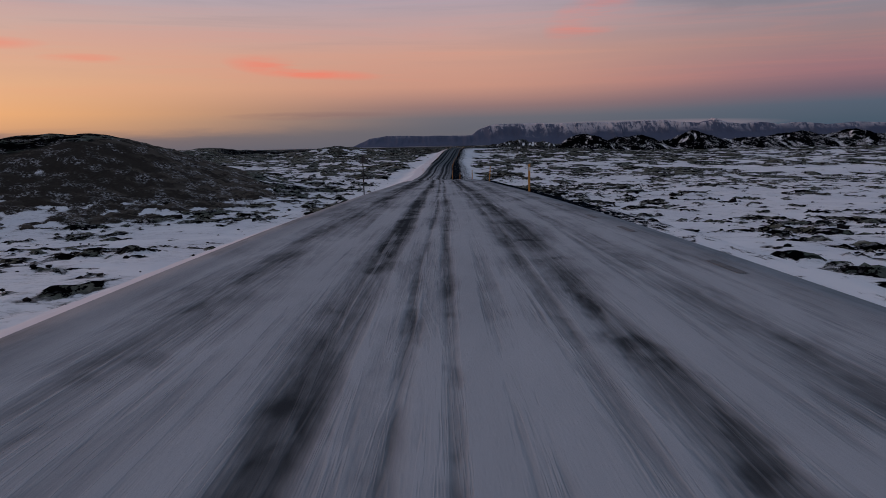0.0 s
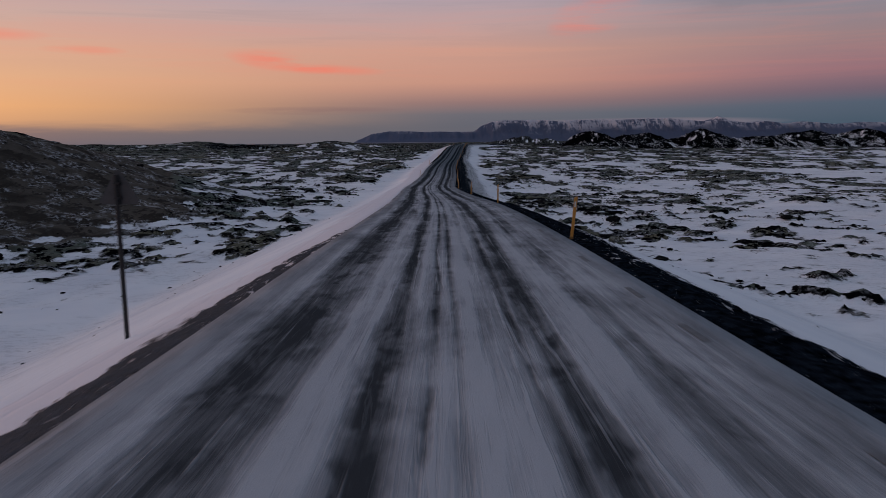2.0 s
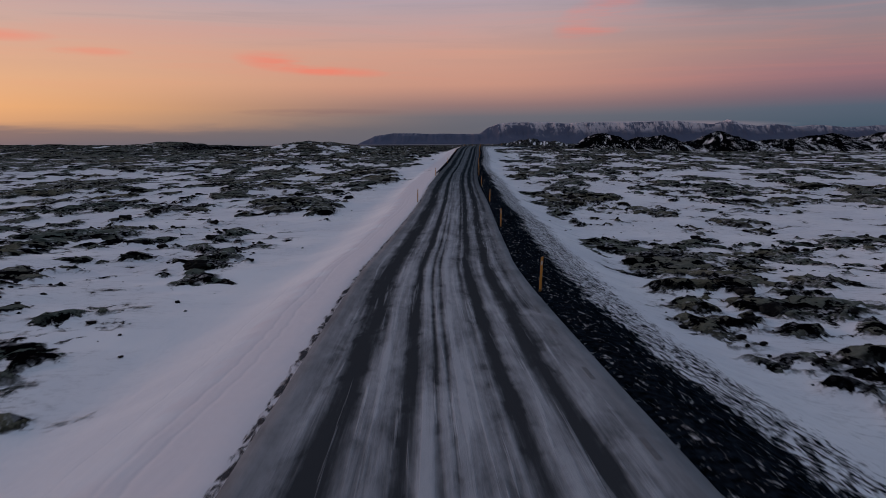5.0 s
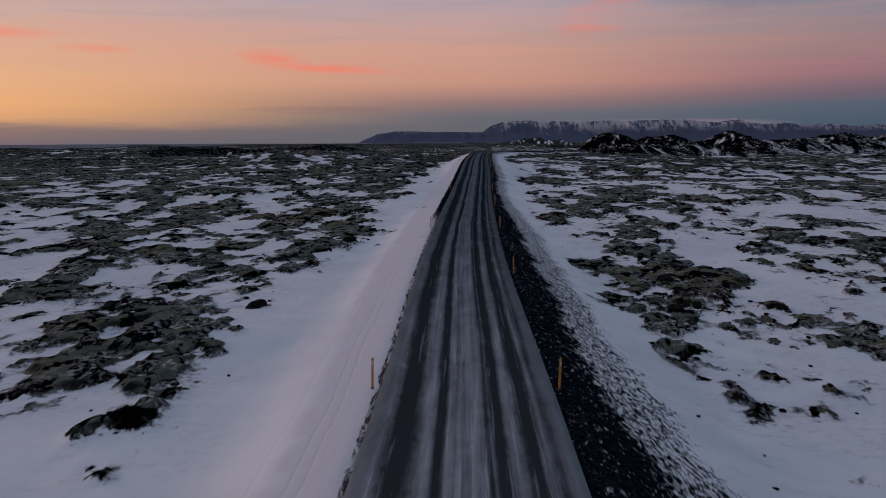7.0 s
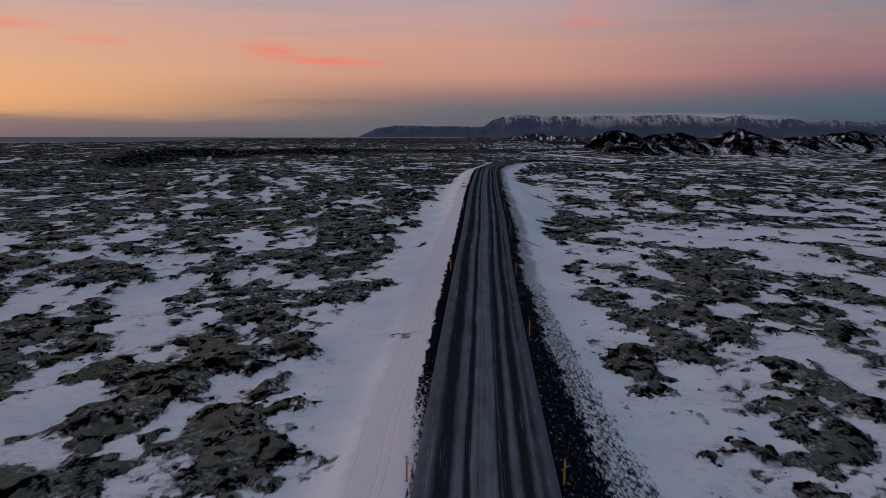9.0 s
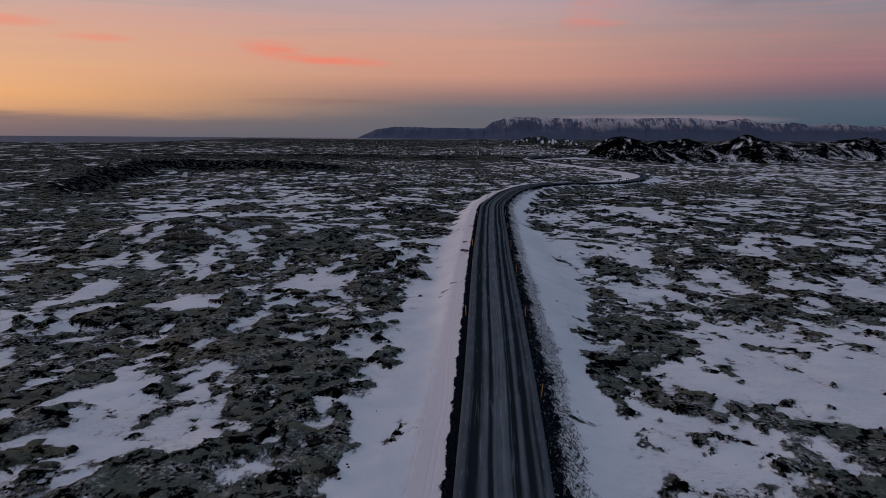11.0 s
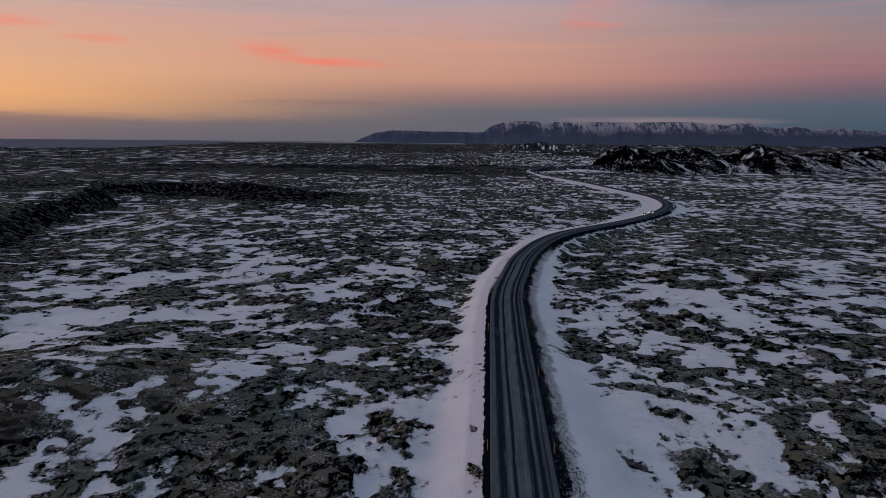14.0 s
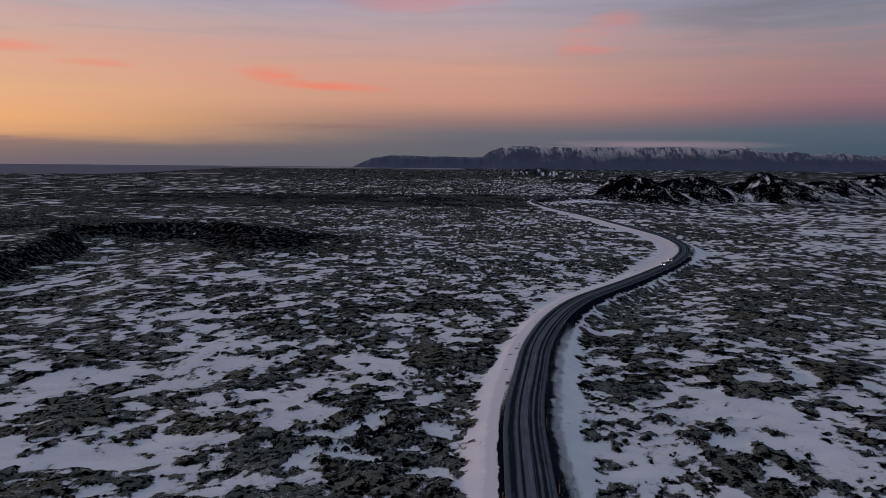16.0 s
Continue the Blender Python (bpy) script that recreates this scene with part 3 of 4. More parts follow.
def ribbon(name, offsets, heights, rows, uv=True):
    """A strip along the road: offsets (functions of row) across, heights above the road's line."""
    verts, uvs, faces = [], [], []
    k = len(offsets)
    for i in rows:
        hw = float(half_width(CENTRE[i, 1]))
        for o, h in zip(offsets, heights):
            p = CENTRE[i] + SIDE[i] * (o * hw)
            verts.append((p[0], p[1], CENTRE_Z[i] + h))
            uvs.append((o * hw, RUN[i]))
    for r in range(len(rows) - 1):
        for c in range(k - 1):
            a = r * k + c
            faces.append((a, a + 1, a + k + 1, a + k))
    me = bpy.data.meshes.new(name)
    me.from_pydata(verts, [], faces)
    layer = me.uv_layers.new(name="lane")
    flat = np.empty((len(me.loops), 2), np.float32)
    idx = np.empty(len(me.loops), np.int32)
    me.loops.foreach_get("vertex_index", idx)
    flat[:] = np.array(uvs, np.float32)[idx]
    layer.data.foreach_set("uv", flat.ravel())
    me.polygons.foreach_set("use_smooth", np.ones(len(me.polygons), bool))
    return me


def road_material():
    m, n = material("icy_asphalt")
    uv = n.add("ShaderNodeTexCoord").outputs["UV"]
    s = n.add("ShaderNodeSeparateXYZ", {"Vector": uv})
    lat, run = s.outputs[0], s.outputs[1]
    wander = n.math("MULTIPLY", n.math("SUBTRACT", n.noise(n.scaled(uv, 0.25, 0.025, 1), 1.0, 3.0), 0.5), 0.55)
    x = n.math("ADD", lat, wander)
    bands = None
    for at, wide, deep in ((-2.15, 0.40, 1.0), (-0.86, 0.17, 1.0), (-0.32, 0.06, 0.7), (-0.05, 0.06, 0.6), (0.76, 0.10, 0.55), (1.10, 0.20, 1.0),
                           (2.05, 0.27, 0.95), (2.75, 0.2, 0.45)):
        r = n.math("DIVIDE", n.math("SUBTRACT", x, at), wide)
        r = n.math("MULTIPLY", n.math("MULTIPLY", r, r), -0.8)
        g = n.math("MULTIPLY", n.math("EXPONENT", r), deep)
        if abs(at) < 0.5:
            g = n.math("MULTIPLY", g, n.smooth(run, 200.0, 270.0, 1.0, 0.2))
        if at < -1.5:
            g = n.math("MULTIPLY", g, n.smooth(run, 75.0, 110.0, 0.5, 1.0))
        if at > 1.5:
            g = n.math("MULTIPLY", g, n.smooth(run, 110.0, 200.0, 0.4, 1.0))
        bands = g if bands is None else n.math("MAXIMUM", bands, g)
    long = n.noise(n.scaled(uv, 2.3, 0.065, 1), 1.0, 5.0, 0.65, 0.3)
    thin = n.noise(n.scaled(uv, 5.0, 0.11, 1), 1.0, 4.0, 0.6, 0.4)
    thread = n.noise(n.scaled(uv, 9.0, 0.14, 1), 1.0, 3.0, 0.6, 0.5)
    blot = n.noise(n.scaled(uv, 0.9, 0.22, 1), 1.0, 7.0, 0.7, 0.4)
    spots = n.smooth(n.noise(n.scaled(uv, 1.9, 0.75, 1), 1.0, 4.0, 0.6, 0.5), 0.50, 0.64)
    late = n.smooth(run, 210.0, 330.0)
    dusty = n.math("ADD", n.math("ADD", n.smooth(run, 80.0, 220.0, 0.54, 0.38), n.smooth(run, 100.0, 78.0, 0.0, 0.14)), n.math("MULTIPLY", late, -0.12))
    cover = n.math("ADD", n.math("MULTIPLY", bands, n.smooth(run, 80.0, 300.0, -0.88, -1.25)), dusty)
    cover = n.math("ADD", cover, n.math("MULTIPLY", n.math("SUBTRACT", long, 0.5), n.smooth(run, 150.0, 330.0, 1.8, 0.7)))
    cover = n.math("ADD", cover, n.math("MULTIPLY", n.math("SUBTRACT", thin, 0.5), n.smooth(run, 150.0, 330.0, 0.75, 0.5)))
    cover = n.math("ADD", cover, n.math("MULTIPLY", n.math("SUBTRACT", blot, 0.5), n.smooth(run, 150.0, 330.0, 1.8, 0.8)))
    cover = n.math("SUBTRACT", cover, n.math("MULTIPLY", n.math("MULTIPLY", spots, n.math("SUBTRACT", 1.0, late)), n.math("ADD", n.math("MULTIPLY", bands, 0.35), 0.08)))
    cover = n.math("ADD", cover, n.math("MULTIPLY", n.math("SUBTRACT", thread, 0.5), n.smooth(run, 150.0, 330.0, 0.55, 0.15)))
    crest = n.noise(n.scaled(uv, 5.0, 0.16, 1), 1.0, 4.0, 0.6, 0.9)
    ridge = n.math("MULTIPLY", n.smooth(n.math("ABSOLUTE", n.math("SUBTRACT", crest, 0.5)), 0.035, 0.01), n.smooth(run, 75.0, 190.0, 0.10, 0.0))
    # snow pushed up in low ridges beside the wheel tracks
    for at, wide, tall in ((-1.45, 0.07, 0.30), (-0.58, 0.05, 0.34), (0.20, 0.08, 0.28), (0.47, 0.035, 0.34), (1.72, 0.10, 0.30)):
        r = n.math("DIVIDE", n.math("SUBTRACT", n.math("ADD", x, n.math("MULTIPLY", crest, 0.12)), at + 0.06), wide)
        g = n.math("EXPONENT", n.math("MULTIPLY", n.math("MULTIPLY", r, r), -1.0))
        g = n.math("MULTIPLY", g, n.math("MULTIPLY", n.smooth(long, 0.35, 0.6), n.smooth(run, 170.0, 330.0, tall, tall * 0.35)))
        ridge = n.math("ADD", ridge, g)
    ridge = n.math("ADD", ridge, n.math("MULTIPLY", n.smooth(thin, 0.60, 0.66), 0.30))
    cover = n.math("ADD", n.smooth(cover, -0.66, 0.90), ridge, clamp=True)
    shoulder = n.math("MULTIPLY", n.smooth(n.math("ABSOLUTE", n.math("ADD", lat, n.math("MULTIPLY", wander, 0.3))), 2.70, 3.0), n.smooth(run, 100.0, 150.0, 0.4, 0.7))
    even = n.math("ADD", n.math("MULTIPLY", blot, 0.5), 0.14)
    cover = n.math("ADD", n.math("MULTIPLY", cover, n.math("SUBTRACT", 1.0, shoulder)), n.math("MULTIPLY", even, shoulder))
    grain = n.noise(uv, 60.0, 2.0, 0.6)
    tar = n.mix(grain, lin(52, 55, 59), lin(66, 69, 72))
    wet = n.mix(grain, lin(25, 32, 37), lin(43, 51, 57))
    tar = n.mix(late, tar, wet)
    ice = n.mix(blot, lin(152, 156, 162), lin(200, 203, 208))
    ice = n.mix(late, ice, lin(124, 133, 140))
    color = n.mix(n.math("MULTIPLY", cover, 0.9), tar, ice)
    rough = n.smooth(cover, 0.0, 0.6, 0.55, 0.9)
    finish(n, color, rough, bump(n, n.math("ADD", cover, n.math("MULTIPLY", grain, 0.2)), 0.7, 0.04), extra={"Specular IOR Level": 0.0})
    return m


ROWS = list(range(0, len(CENTRE)))
cross = np.linspace(-1, 1, 25)
crown = [0.05 * (1 - abs(c) ** 1.5) for c in cross]
lip = [(-1.015, -0.14), *zip(cross, crown), (1.015, -0.14)]
road = tagged(new("road", ribbon("road", [a for a, _ in lip], [b for _, b in lip], ROWS)),
              "two-lane asphalt road with wheel tracks through packed snow", "road", kind="structure")
road.data.materials.append(road_material())

# the far bend runs on a dam of black cinders
def cinder_material():
    m, n = material("black_cinders")
    pos = n.add("ShaderNodeTexCoord").outputs["Object"]
    grit = n.noise(pos, 0.6, 6.0, 0.7)
    rime = n.smooth(n.noise(n.scaled(pos, 0.12, 0.12, 0.5), 1.0, 5.0, 0.65), 0.60, 0.70)
    finish(n, n.mix(n.math("MULTIPLY", rime, 0.5), n.mix(grit, lin(16, 17, 20), lin(44, 44, 48)), lin(150, 154, 165)), 0.9, bump(n, grit, 0.6, 0.3))
    return m


FAR_ROWS = [i for i in range(len(CENTRE)) if CENTRE[i, 1] > 1455]
dam = tagged(new("embankment", ribbon("embankment", [-3.2, -1.06, 0.0, 1.06, 3.4], [-4.5, -0.12, -0.25, -0.12, -5.0], FAR_ROWS)),
             "black cinder embankment under the far bend of the road", "embankment", kind="structure")
dam.data.materials.append(cinder_material())

# ---- far hills and mountains ----
def hill_material():
    m, n = material("snow_streaked_cinder")
    pos = n.add("ShaderNodeTexCoord").outputs["Object"]
    up = n.add("ShaderNodeSeparateXYZ", {"Vector": n.add("ShaderNodeNewGeometry").outputs["Normal"]}).outputs[2]
    gully = n.noise(n.scaled(pos, 0.022, 0.022, 0.012), 1.0, 6.0, 0.62, 1.0)
    fleck = n.noise(n.scaled(pos, 0.34, 0.34, 0.14), 1.0, 7.0, 0.80)
    low = n.add("ShaderNodeSeparateXYZ", {"Vector": pos}).outputs[2]
    f = n.math("ADD", n.math("MULTIPLY", gully, 1.0), n.math("MULTIPLY", fleck, 1.6))
    f = n.math("ADD", f, n.math("MULTIPLY", n.math("SUBTRACT", 0.9, up), -0.25))
    f = n.math("ADD", f, n.smooth(low, 34.0, 4.0, -0.13, -0.07))
    snow = n.smooth(f, 1.31, 1.335)
    facing = n.add("ShaderNodeSeparateXYZ", {"Vector": n.add("ShaderNodeNewGeometry").outputs["Normal"]}).outputs[0]
    couloir = n.math("MULTIPLY", n.smooth(facing, -0.25, -0.5), n.smooth(n.math("ADD", gully, n.math("MULTIPLY", fleck, 0.5)), 0.74, 0.78))
    snow = n.math("MAXIMUM", snow, couloir)
    dark = n.mix(fleck, lin(2, 2, 3), lin(16, 16, 18))
    finish(n, n.mix(snow, dark, (0.82, 0.80, 0.82)), 0.95, extra={"Specular IOR Level": 0.0})
    return m


CINDER = hill_material()


def crater_hill(lobes, seed, base=-9.0):
    """A cinder hill of several lobes (x, y, half width, height), gullied down its flanks."""
    lobes = np.array(lobes, float) * (1, 1, 1.40, 1.19)
    x, y = lobes[:, 0].mean(), lobes[:, 1].mean()
    ex = np.max(np.abs(lobes[:, 0] - x) + lobes[:, 2] * 1.35)
    ey = np.max(np.abs(lobes[:, 1] - y) + lobes[:, 2] * 1.35)
    us, vs = np.linspace(-ex, ex, 110), np.linspace(-ey, ey, 80)
    gx, gy = np.meshgrid(us, vs)
    wx, wy = gx + x, gy + y
    z = np.full(gx.shape, -4.0)
    for k, (hx, hy, r0, up) in enumerate(lobes):
        px, py = wx - hx, wy - hy
        r = np.sqrt((px / r0) ** 2 + (py / r0) ** 2 + 0.012) + 0.13 * fbm(wx, wy, r0 * 0.8, 3, seed + k)
        turn = np.arctan2(py, px)
        ribs = fbm(turn * 26 + 40, r * 7, 7, 3, seed + 11 + k, 0.6)
        cone = up * (1.11 - r) * (1 + 0.20 * ribs * step(r, 0.1, 0.5)) - 2.5 * np.exp(-(r / 0.16) ** 2)
        z = np.maximum(z, cone)
    z = z + (fbm(wx, wy, 16, 3, seed + 31, 0.6) * 2.2 + fbm(wx, wy, 5, 2, seed + 37) * 0.8) * step(z, -1, 7)
    rim = np.maximum(np.abs(gx) / ex, np.abs(gy) / ey)
    z = z - 6 * step(rim, 0.9, 1.0)
    ob = new("crater_hill", grid_mesh("crater_hill", us, vs, z, {}))
    ob.location = (x, y, base)
    ob.data.materials.append(CINDER)
    return tagged(ob, "dark volcanic cinder hill streaked with snow", "hill", group="row of cinder hills")


for k, lobes in enumerate((
        [(312, 1690, 58, 40), (362, 1702, 50, 26)],
        [(416, 1760, 54, 34), (458, 1785, 56, 38)],
        [(592, 1818, 70, 47), (548, 1835, 58, 28), (662, 1822, 60, 25)],
        [(770, 1962, 74, 30), (824, 1990, 64, 30)],
        [(900, 2032, 78, 37), (950, 2056, 84, 41), (1015, 2075, 80, 34)],
        [(1100, 2080, 100, 42), (1180, 2100, 96, 36)],
        [(1290, 2110, 110, 44), (1400, 2120, 120, 38)],
        [(560, 1180, 46, 10), (625, 1200, 56, 9)])):
    crater_hill(lobes, 201 + 50 * k, -13.0 if k < 7 else -16.0)


def mountain_material():
    m, n = material("distant_snowy_mountain")
    pos = n.add("ShaderNodeTexCoord").outputs["Object"]
    z = n.add("ShaderNodeSeparateXYZ", {"Vector": pos}).outputs[2]
    gully = n.noise(n.scaled(pos, 0.055, 0.02, 0.007), 1.0, 7.0, 0.66, 0.4)
    patch = n.noise(n.scaled(pos, 0.006, 0.006, 0.02), 1.0, 4.0, 0.6)
    line = n.math("ADD", z, n.math("MULTIPLY", n.math("SUBTRACT", patch, 0.5), 90.0))
    snow = n.math("MULTIPLY", n.smooth(line, 52.0, 118.0), n.smooth(n.math("ADD", n.math("MULTIPLY", gully, 0.5), n.math("MULTIPLY", n.noise(n.scaled(pos, 0.011, 0.01, 0.006), 1.0, 5.0, 0.6, 0.6), 0.5)), 0.46, 0.55))
    ledge = n.noise(n.scaled(pos, 0.004, 0.004, 0.12), 1.0, 3.0)
    cap = n.math("MULTIPLY", n.smooth(line, 116.0, 136.0), n.smooth(ledge, 0.38, 0.55))
    snow = n.math("ADD", snow, cap, clamp=True)
    # distance haze put into the rock's blue, sunset pink into the snow's colour
    haze_blue = n.mix(patch, lin(88, 94, 114), lin(102, 107, 126))
    finish(n, n.mix(n.math("MULTIPLY", snow, 0.72), haze_blue, (0.86, 0.76, 0.77)), 1.0, extra={"Specular IOR Level": 0.0})
    return m


RIDGE = [(-560, 0), (-520, 22), (-440, 56), (-340, 70), (-200, 66), (-60, 64), (60, 62), (190, 66), (235, 96), (300, 118), (380, 124), (640, 126),
         (700, 118), (760, 122), (1100, 124), (1380, 128), (1500, 120), (1600, 110), (1660, 122), (1690, 136), (1720, 124), (1790, 108), (1860, 96), (1980, 108), (2080, 92),
         (2220, 100), (2400, 84), (2600, 96), (2900, 88), (3300, 80)]


def table_mountain():
    us = np.arange(-600, 3300, 6.0)
    vs = np.linspace(0, 1, 28)
    top = np.interp(us, [a for a, _ in RIDGE], [b for _, b in RIDGE])
    top = top * 1.08 + fbm(us, us * 0, 150, 4, 301, 0.5) * np.clip(top / 60, 0, 1) * 2.5
    gx, gv = np.meshgrid(us, vs)
    rib = fbm(gx, gv * 40, 60, 5, 311, 0.65)
    prof = np.where(gv < 0.45, gv / 0.45 * 0.42, np.where(gv < 0.75, 0.42 + (gv - 0.45) / 0.3 * 0.55, 0.97 + (gv - 0.75) / 0.25 * 0.03))
    zs = prof * top[None, :] * (1 + 0.08 * rib * np.sin(np.clip(gv / 0.7, 0, 1) * math.pi))
    me = grid_mesh("table_mountain", us, vs * 260, zs, {})
    co = np.empty(len(me.vertices) * 3, np.float32)
    me.vertices.foreach_get("co", co)
    co = co.reshape(-1, 3)
    co[:, 1] += (rib * 40 * np.sin(gv * math.pi)).ravel()
    me.vertices.foreach_set("co", co.ravel())
    ob = tagged(new("table_mountain", me), "distant flat-topped mountain range with snow in its gullies", "mountain", kind="structure")
    ob.location = (0, 4560, 22)
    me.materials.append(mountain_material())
    return ob


table_mountain()

# ---- water on the horizon ----
def water_material(name, tone, rough, gloss=0.5):
    m, n = material(name)
    pos = n.add("ShaderNodeTexCoord").outputs["Object"]
    ripple = n.noise(n.scaled(pos, 0.004, 0.02, 1), 1.0, 5.0)
    finish(n, n.mix(ripple, tuple(c * 0.75 for c in tone), tone), rough, bump(n, ripple, 0.1, 0.3), extra={"Specular IOR Level": gloss})
    return m


def sheet(name, corners, mat, label, category):
    me = bpy.data.meshes.new(name)
    bm = bmesh.new()
    bm.faces.new([bm.verts.new(c) for c in corners])
    bmesh.ops.subdivide_edges(bm, edges=bm.edges, cuts=6)
    bm.to_mesh(me)
    bm.free()
    me.materials.append(mat)
    return tagged(new(name, me), label, category, kind="structure")


# horizon haze and reflected sky put into the sea's pale matte colour
SEA = water_material("hazy_sea", lin(134, 133, 143), 0.9, 0.0)
SHALLOW = water_material("calm_sea", lin(96, 95, 104), 0.35)
sheet("water", [(-4700, 2980, 5.0), (260, 2980, 5.0), (260, 4840, 29.0), (-4700, 4840, 29.0)], SEA, "slate-grey sea beyond the lava field", "water")
sheet("water", [(-1150, 4300, 24.5), (60, 4300, 24.5), (60, 4480, 27.0), (-1150, 4480, 27.0)], SHALLOW, "pale strip of calm sea before the far mountains", "water")
sheet("water", [(-2900, 3300, 10.5), (-1950, 3400, 11.8), (-1800, 3460, 12.8), (-2900, 3470, 12.8)], SHALLOW, "pale inlet of calm sea beyond the lava field", "water")

sheet("water", [(-1010, 3000, 8.5), (-800, 3000, 8.5), (-800, 3100, 10.0), (-1010, 3100, 10.0)], SHALLOW, "pale lagoon by the dark shore", "water")


# ---- helpers for things ----
def part(name, bm, mat, parent, label=""):
    me = bpy.data.meshes.new(name)
    bm.to_mesh(me)
    bm.free()
    me.materials.append(mat)
    ob = new(name, me)
    ob.parent = parent
    return tagged(ob, label)


def box_bm(x, y, z, sx, sy, sz, bevel=0.0, top=(1.0, 1.0), segments=2):
    """A box about (x, y, z) with sizes; top: how far its upper face narrows."""
    bm = bmesh.new()
    bmesh.ops.create_cube(bm, size=1.0)
    for v in bm.verts:
        f = top if v.co.z > 0 else (1.0, 1.0)
        v.co = Vector((x + v.co.x * sx * f[0], y + v.co.y * sy * f[1], z + v.co.z * sz))
    if bevel:
        bmesh.ops.bevel(bm, geom=bm.edges[:], offset=bevel, segments=segments, affect="EDGES", profile=0.6)
    return bm


def tube_bm(a, b, r0, r1, sides=12):
    a, b = Vector(a), Vector(b)
    bm = bmesh.new()
    bmesh.ops.create_cone(bm, cap_ends=True, segments=sides, radius1=r0, radius2=r1, depth=(b - a).length)
    turn = (b - a).to_track_quat("Z", "Y").to_matrix().to_4x4()
    bmesh.ops.transform(bm, matrix=Matrix.Translation((a + b) / 2) @ turn, verts=bm.verts)
    return bm


def plain(name, color, rough=0.6, metal=0.0, worn=0.25, scale=12.0):
    """A paint, plastic or metal with grime at two scales."""
    m, n = material(name)
    pos = n.add("ShaderNodeTexCoord").outputs["Object"]
    dirt = n.math("MULTIPLY", n.smooth(n.noise(pos, scale, 5.0, 0.65), 0.4, 0.75), worn)
    fine = n.noise(pos, scale * 9, 2.0)
    c = n.mix(dirt, color, tuple(v * 0.35 for v in color[:3]))
    c = n.mix(n.math("MULTIPLY", fine, 0.2), c, tuple(v * 0.7 for v in color[:3]))
    finish(n, c, rough, bump(n, fine, 0.1, 0.002), metal)
    return m


def road_at(y):
    """The road's line near that y: row number, place, side and height."""
    i = int(np.argmin(np.abs(CENTRE[:, 1] - y)))
    return i, CENTRE[i], SIDE[i], float(CENTRE_Z[i])


def ground_z(x, y):
    return float(land(np.array([float(x)]), np.array([float(y)]))[0][0])


# ---- marker posts ----
POST_PAINT = plain("yellow_post_plastic", lin(196, 138, 56), 0.55)
WHITE_REFLECTOR = plain("white_reflector", lin(214, 214, 206), 0.25, 0.0, 0.1)
POST_CAP = plain("dark_post_cap", lin(120, 84, 30), 0.6)
ICE = plain("frozen_snow_crust", (0.76, 0.79, 0.84), 0.8, 0.0, 0.15, 4.0)


def marker_post():
    base = tagged(new("marker_post"), "yellow plastic road marker post with a white reflector", "marker post", "marker posts along the road")
    bm = box_bm(0, 0, 0.5, 0.092, 0.040, 1.6, 0.008)
    for v in bm.verts:
        if v.co.z > 1.0:
            v.co.z += v.co.x * 0.5
    part("post_body", bm, POST_PAINT, base)
    part("reflector", box_bm(0, -0.0235, 1.08, 0.052, 0.008, 0.16, 0.003), WHITE_REFLECTOR, base, "white reflector strip")
    part("reflector", box_bm(0, 0.0235, 1.08, 0.052, 0.008, 0.16, 0.003), WHITE_REFLECTOR, base, "white reflector strip")
    part("base_collar", box_bm(0, 0, 0.05, 0.12, 0.065, 0.10, 0.012, (0.85, 0.8)), POST_CAP, base, "dark socket at the foot")
    return base


rng = random.Random(7)
first_post = marker_post()
placed = False


def set_post(y, side, lean):
    global placed
    i, c, s, z = road_at(y)
    hw = float(half_width(y)) + (0.28 if side > 0 else 0.36)
    p = c + s * hw * side
    zg = ground_z(p[0], p[1])
    m = pose(p[0], p[1], zg - 0.02, rng.uniform(-2, 2), lean, math.degrees(math.atan2(TANGENT[i, 1], TANGENT[i, 0])) - 90 + rng.uniform(-6, 6))
    if placed:
        copy_thing(first_post, m)
    else:
        first_post.matrix_world, placed = m, True


for k, y in enumerate([40.2, 68.3, 95.5, 121.5, 147.5, 173.3, 198, 224, 250.2, 276, 302, 329, 356, 383, 410, 437, 464, 490, 517, 544, 570]):
    set_post(y, 1, [0.5, 5.5, 1.0, 2.0, 3.0, 1.0, 2.0, -1.0, 1.0, 1.0][k % 10])
for y in (198, 250.2, 303, 356, 409, 462, 515, 568):
    set_post(y, -1, rng.uniform(-2, 2))

# ---- warning sign, seen from behind ----
STEEL = plain("galvanised_steel", lin(66, 67, 70), 0.6, 0.1, 0.4)
POLE = plain("dark_weathered_pole", lin(38, 38, 40), 0.7, 0.2, 0.4)


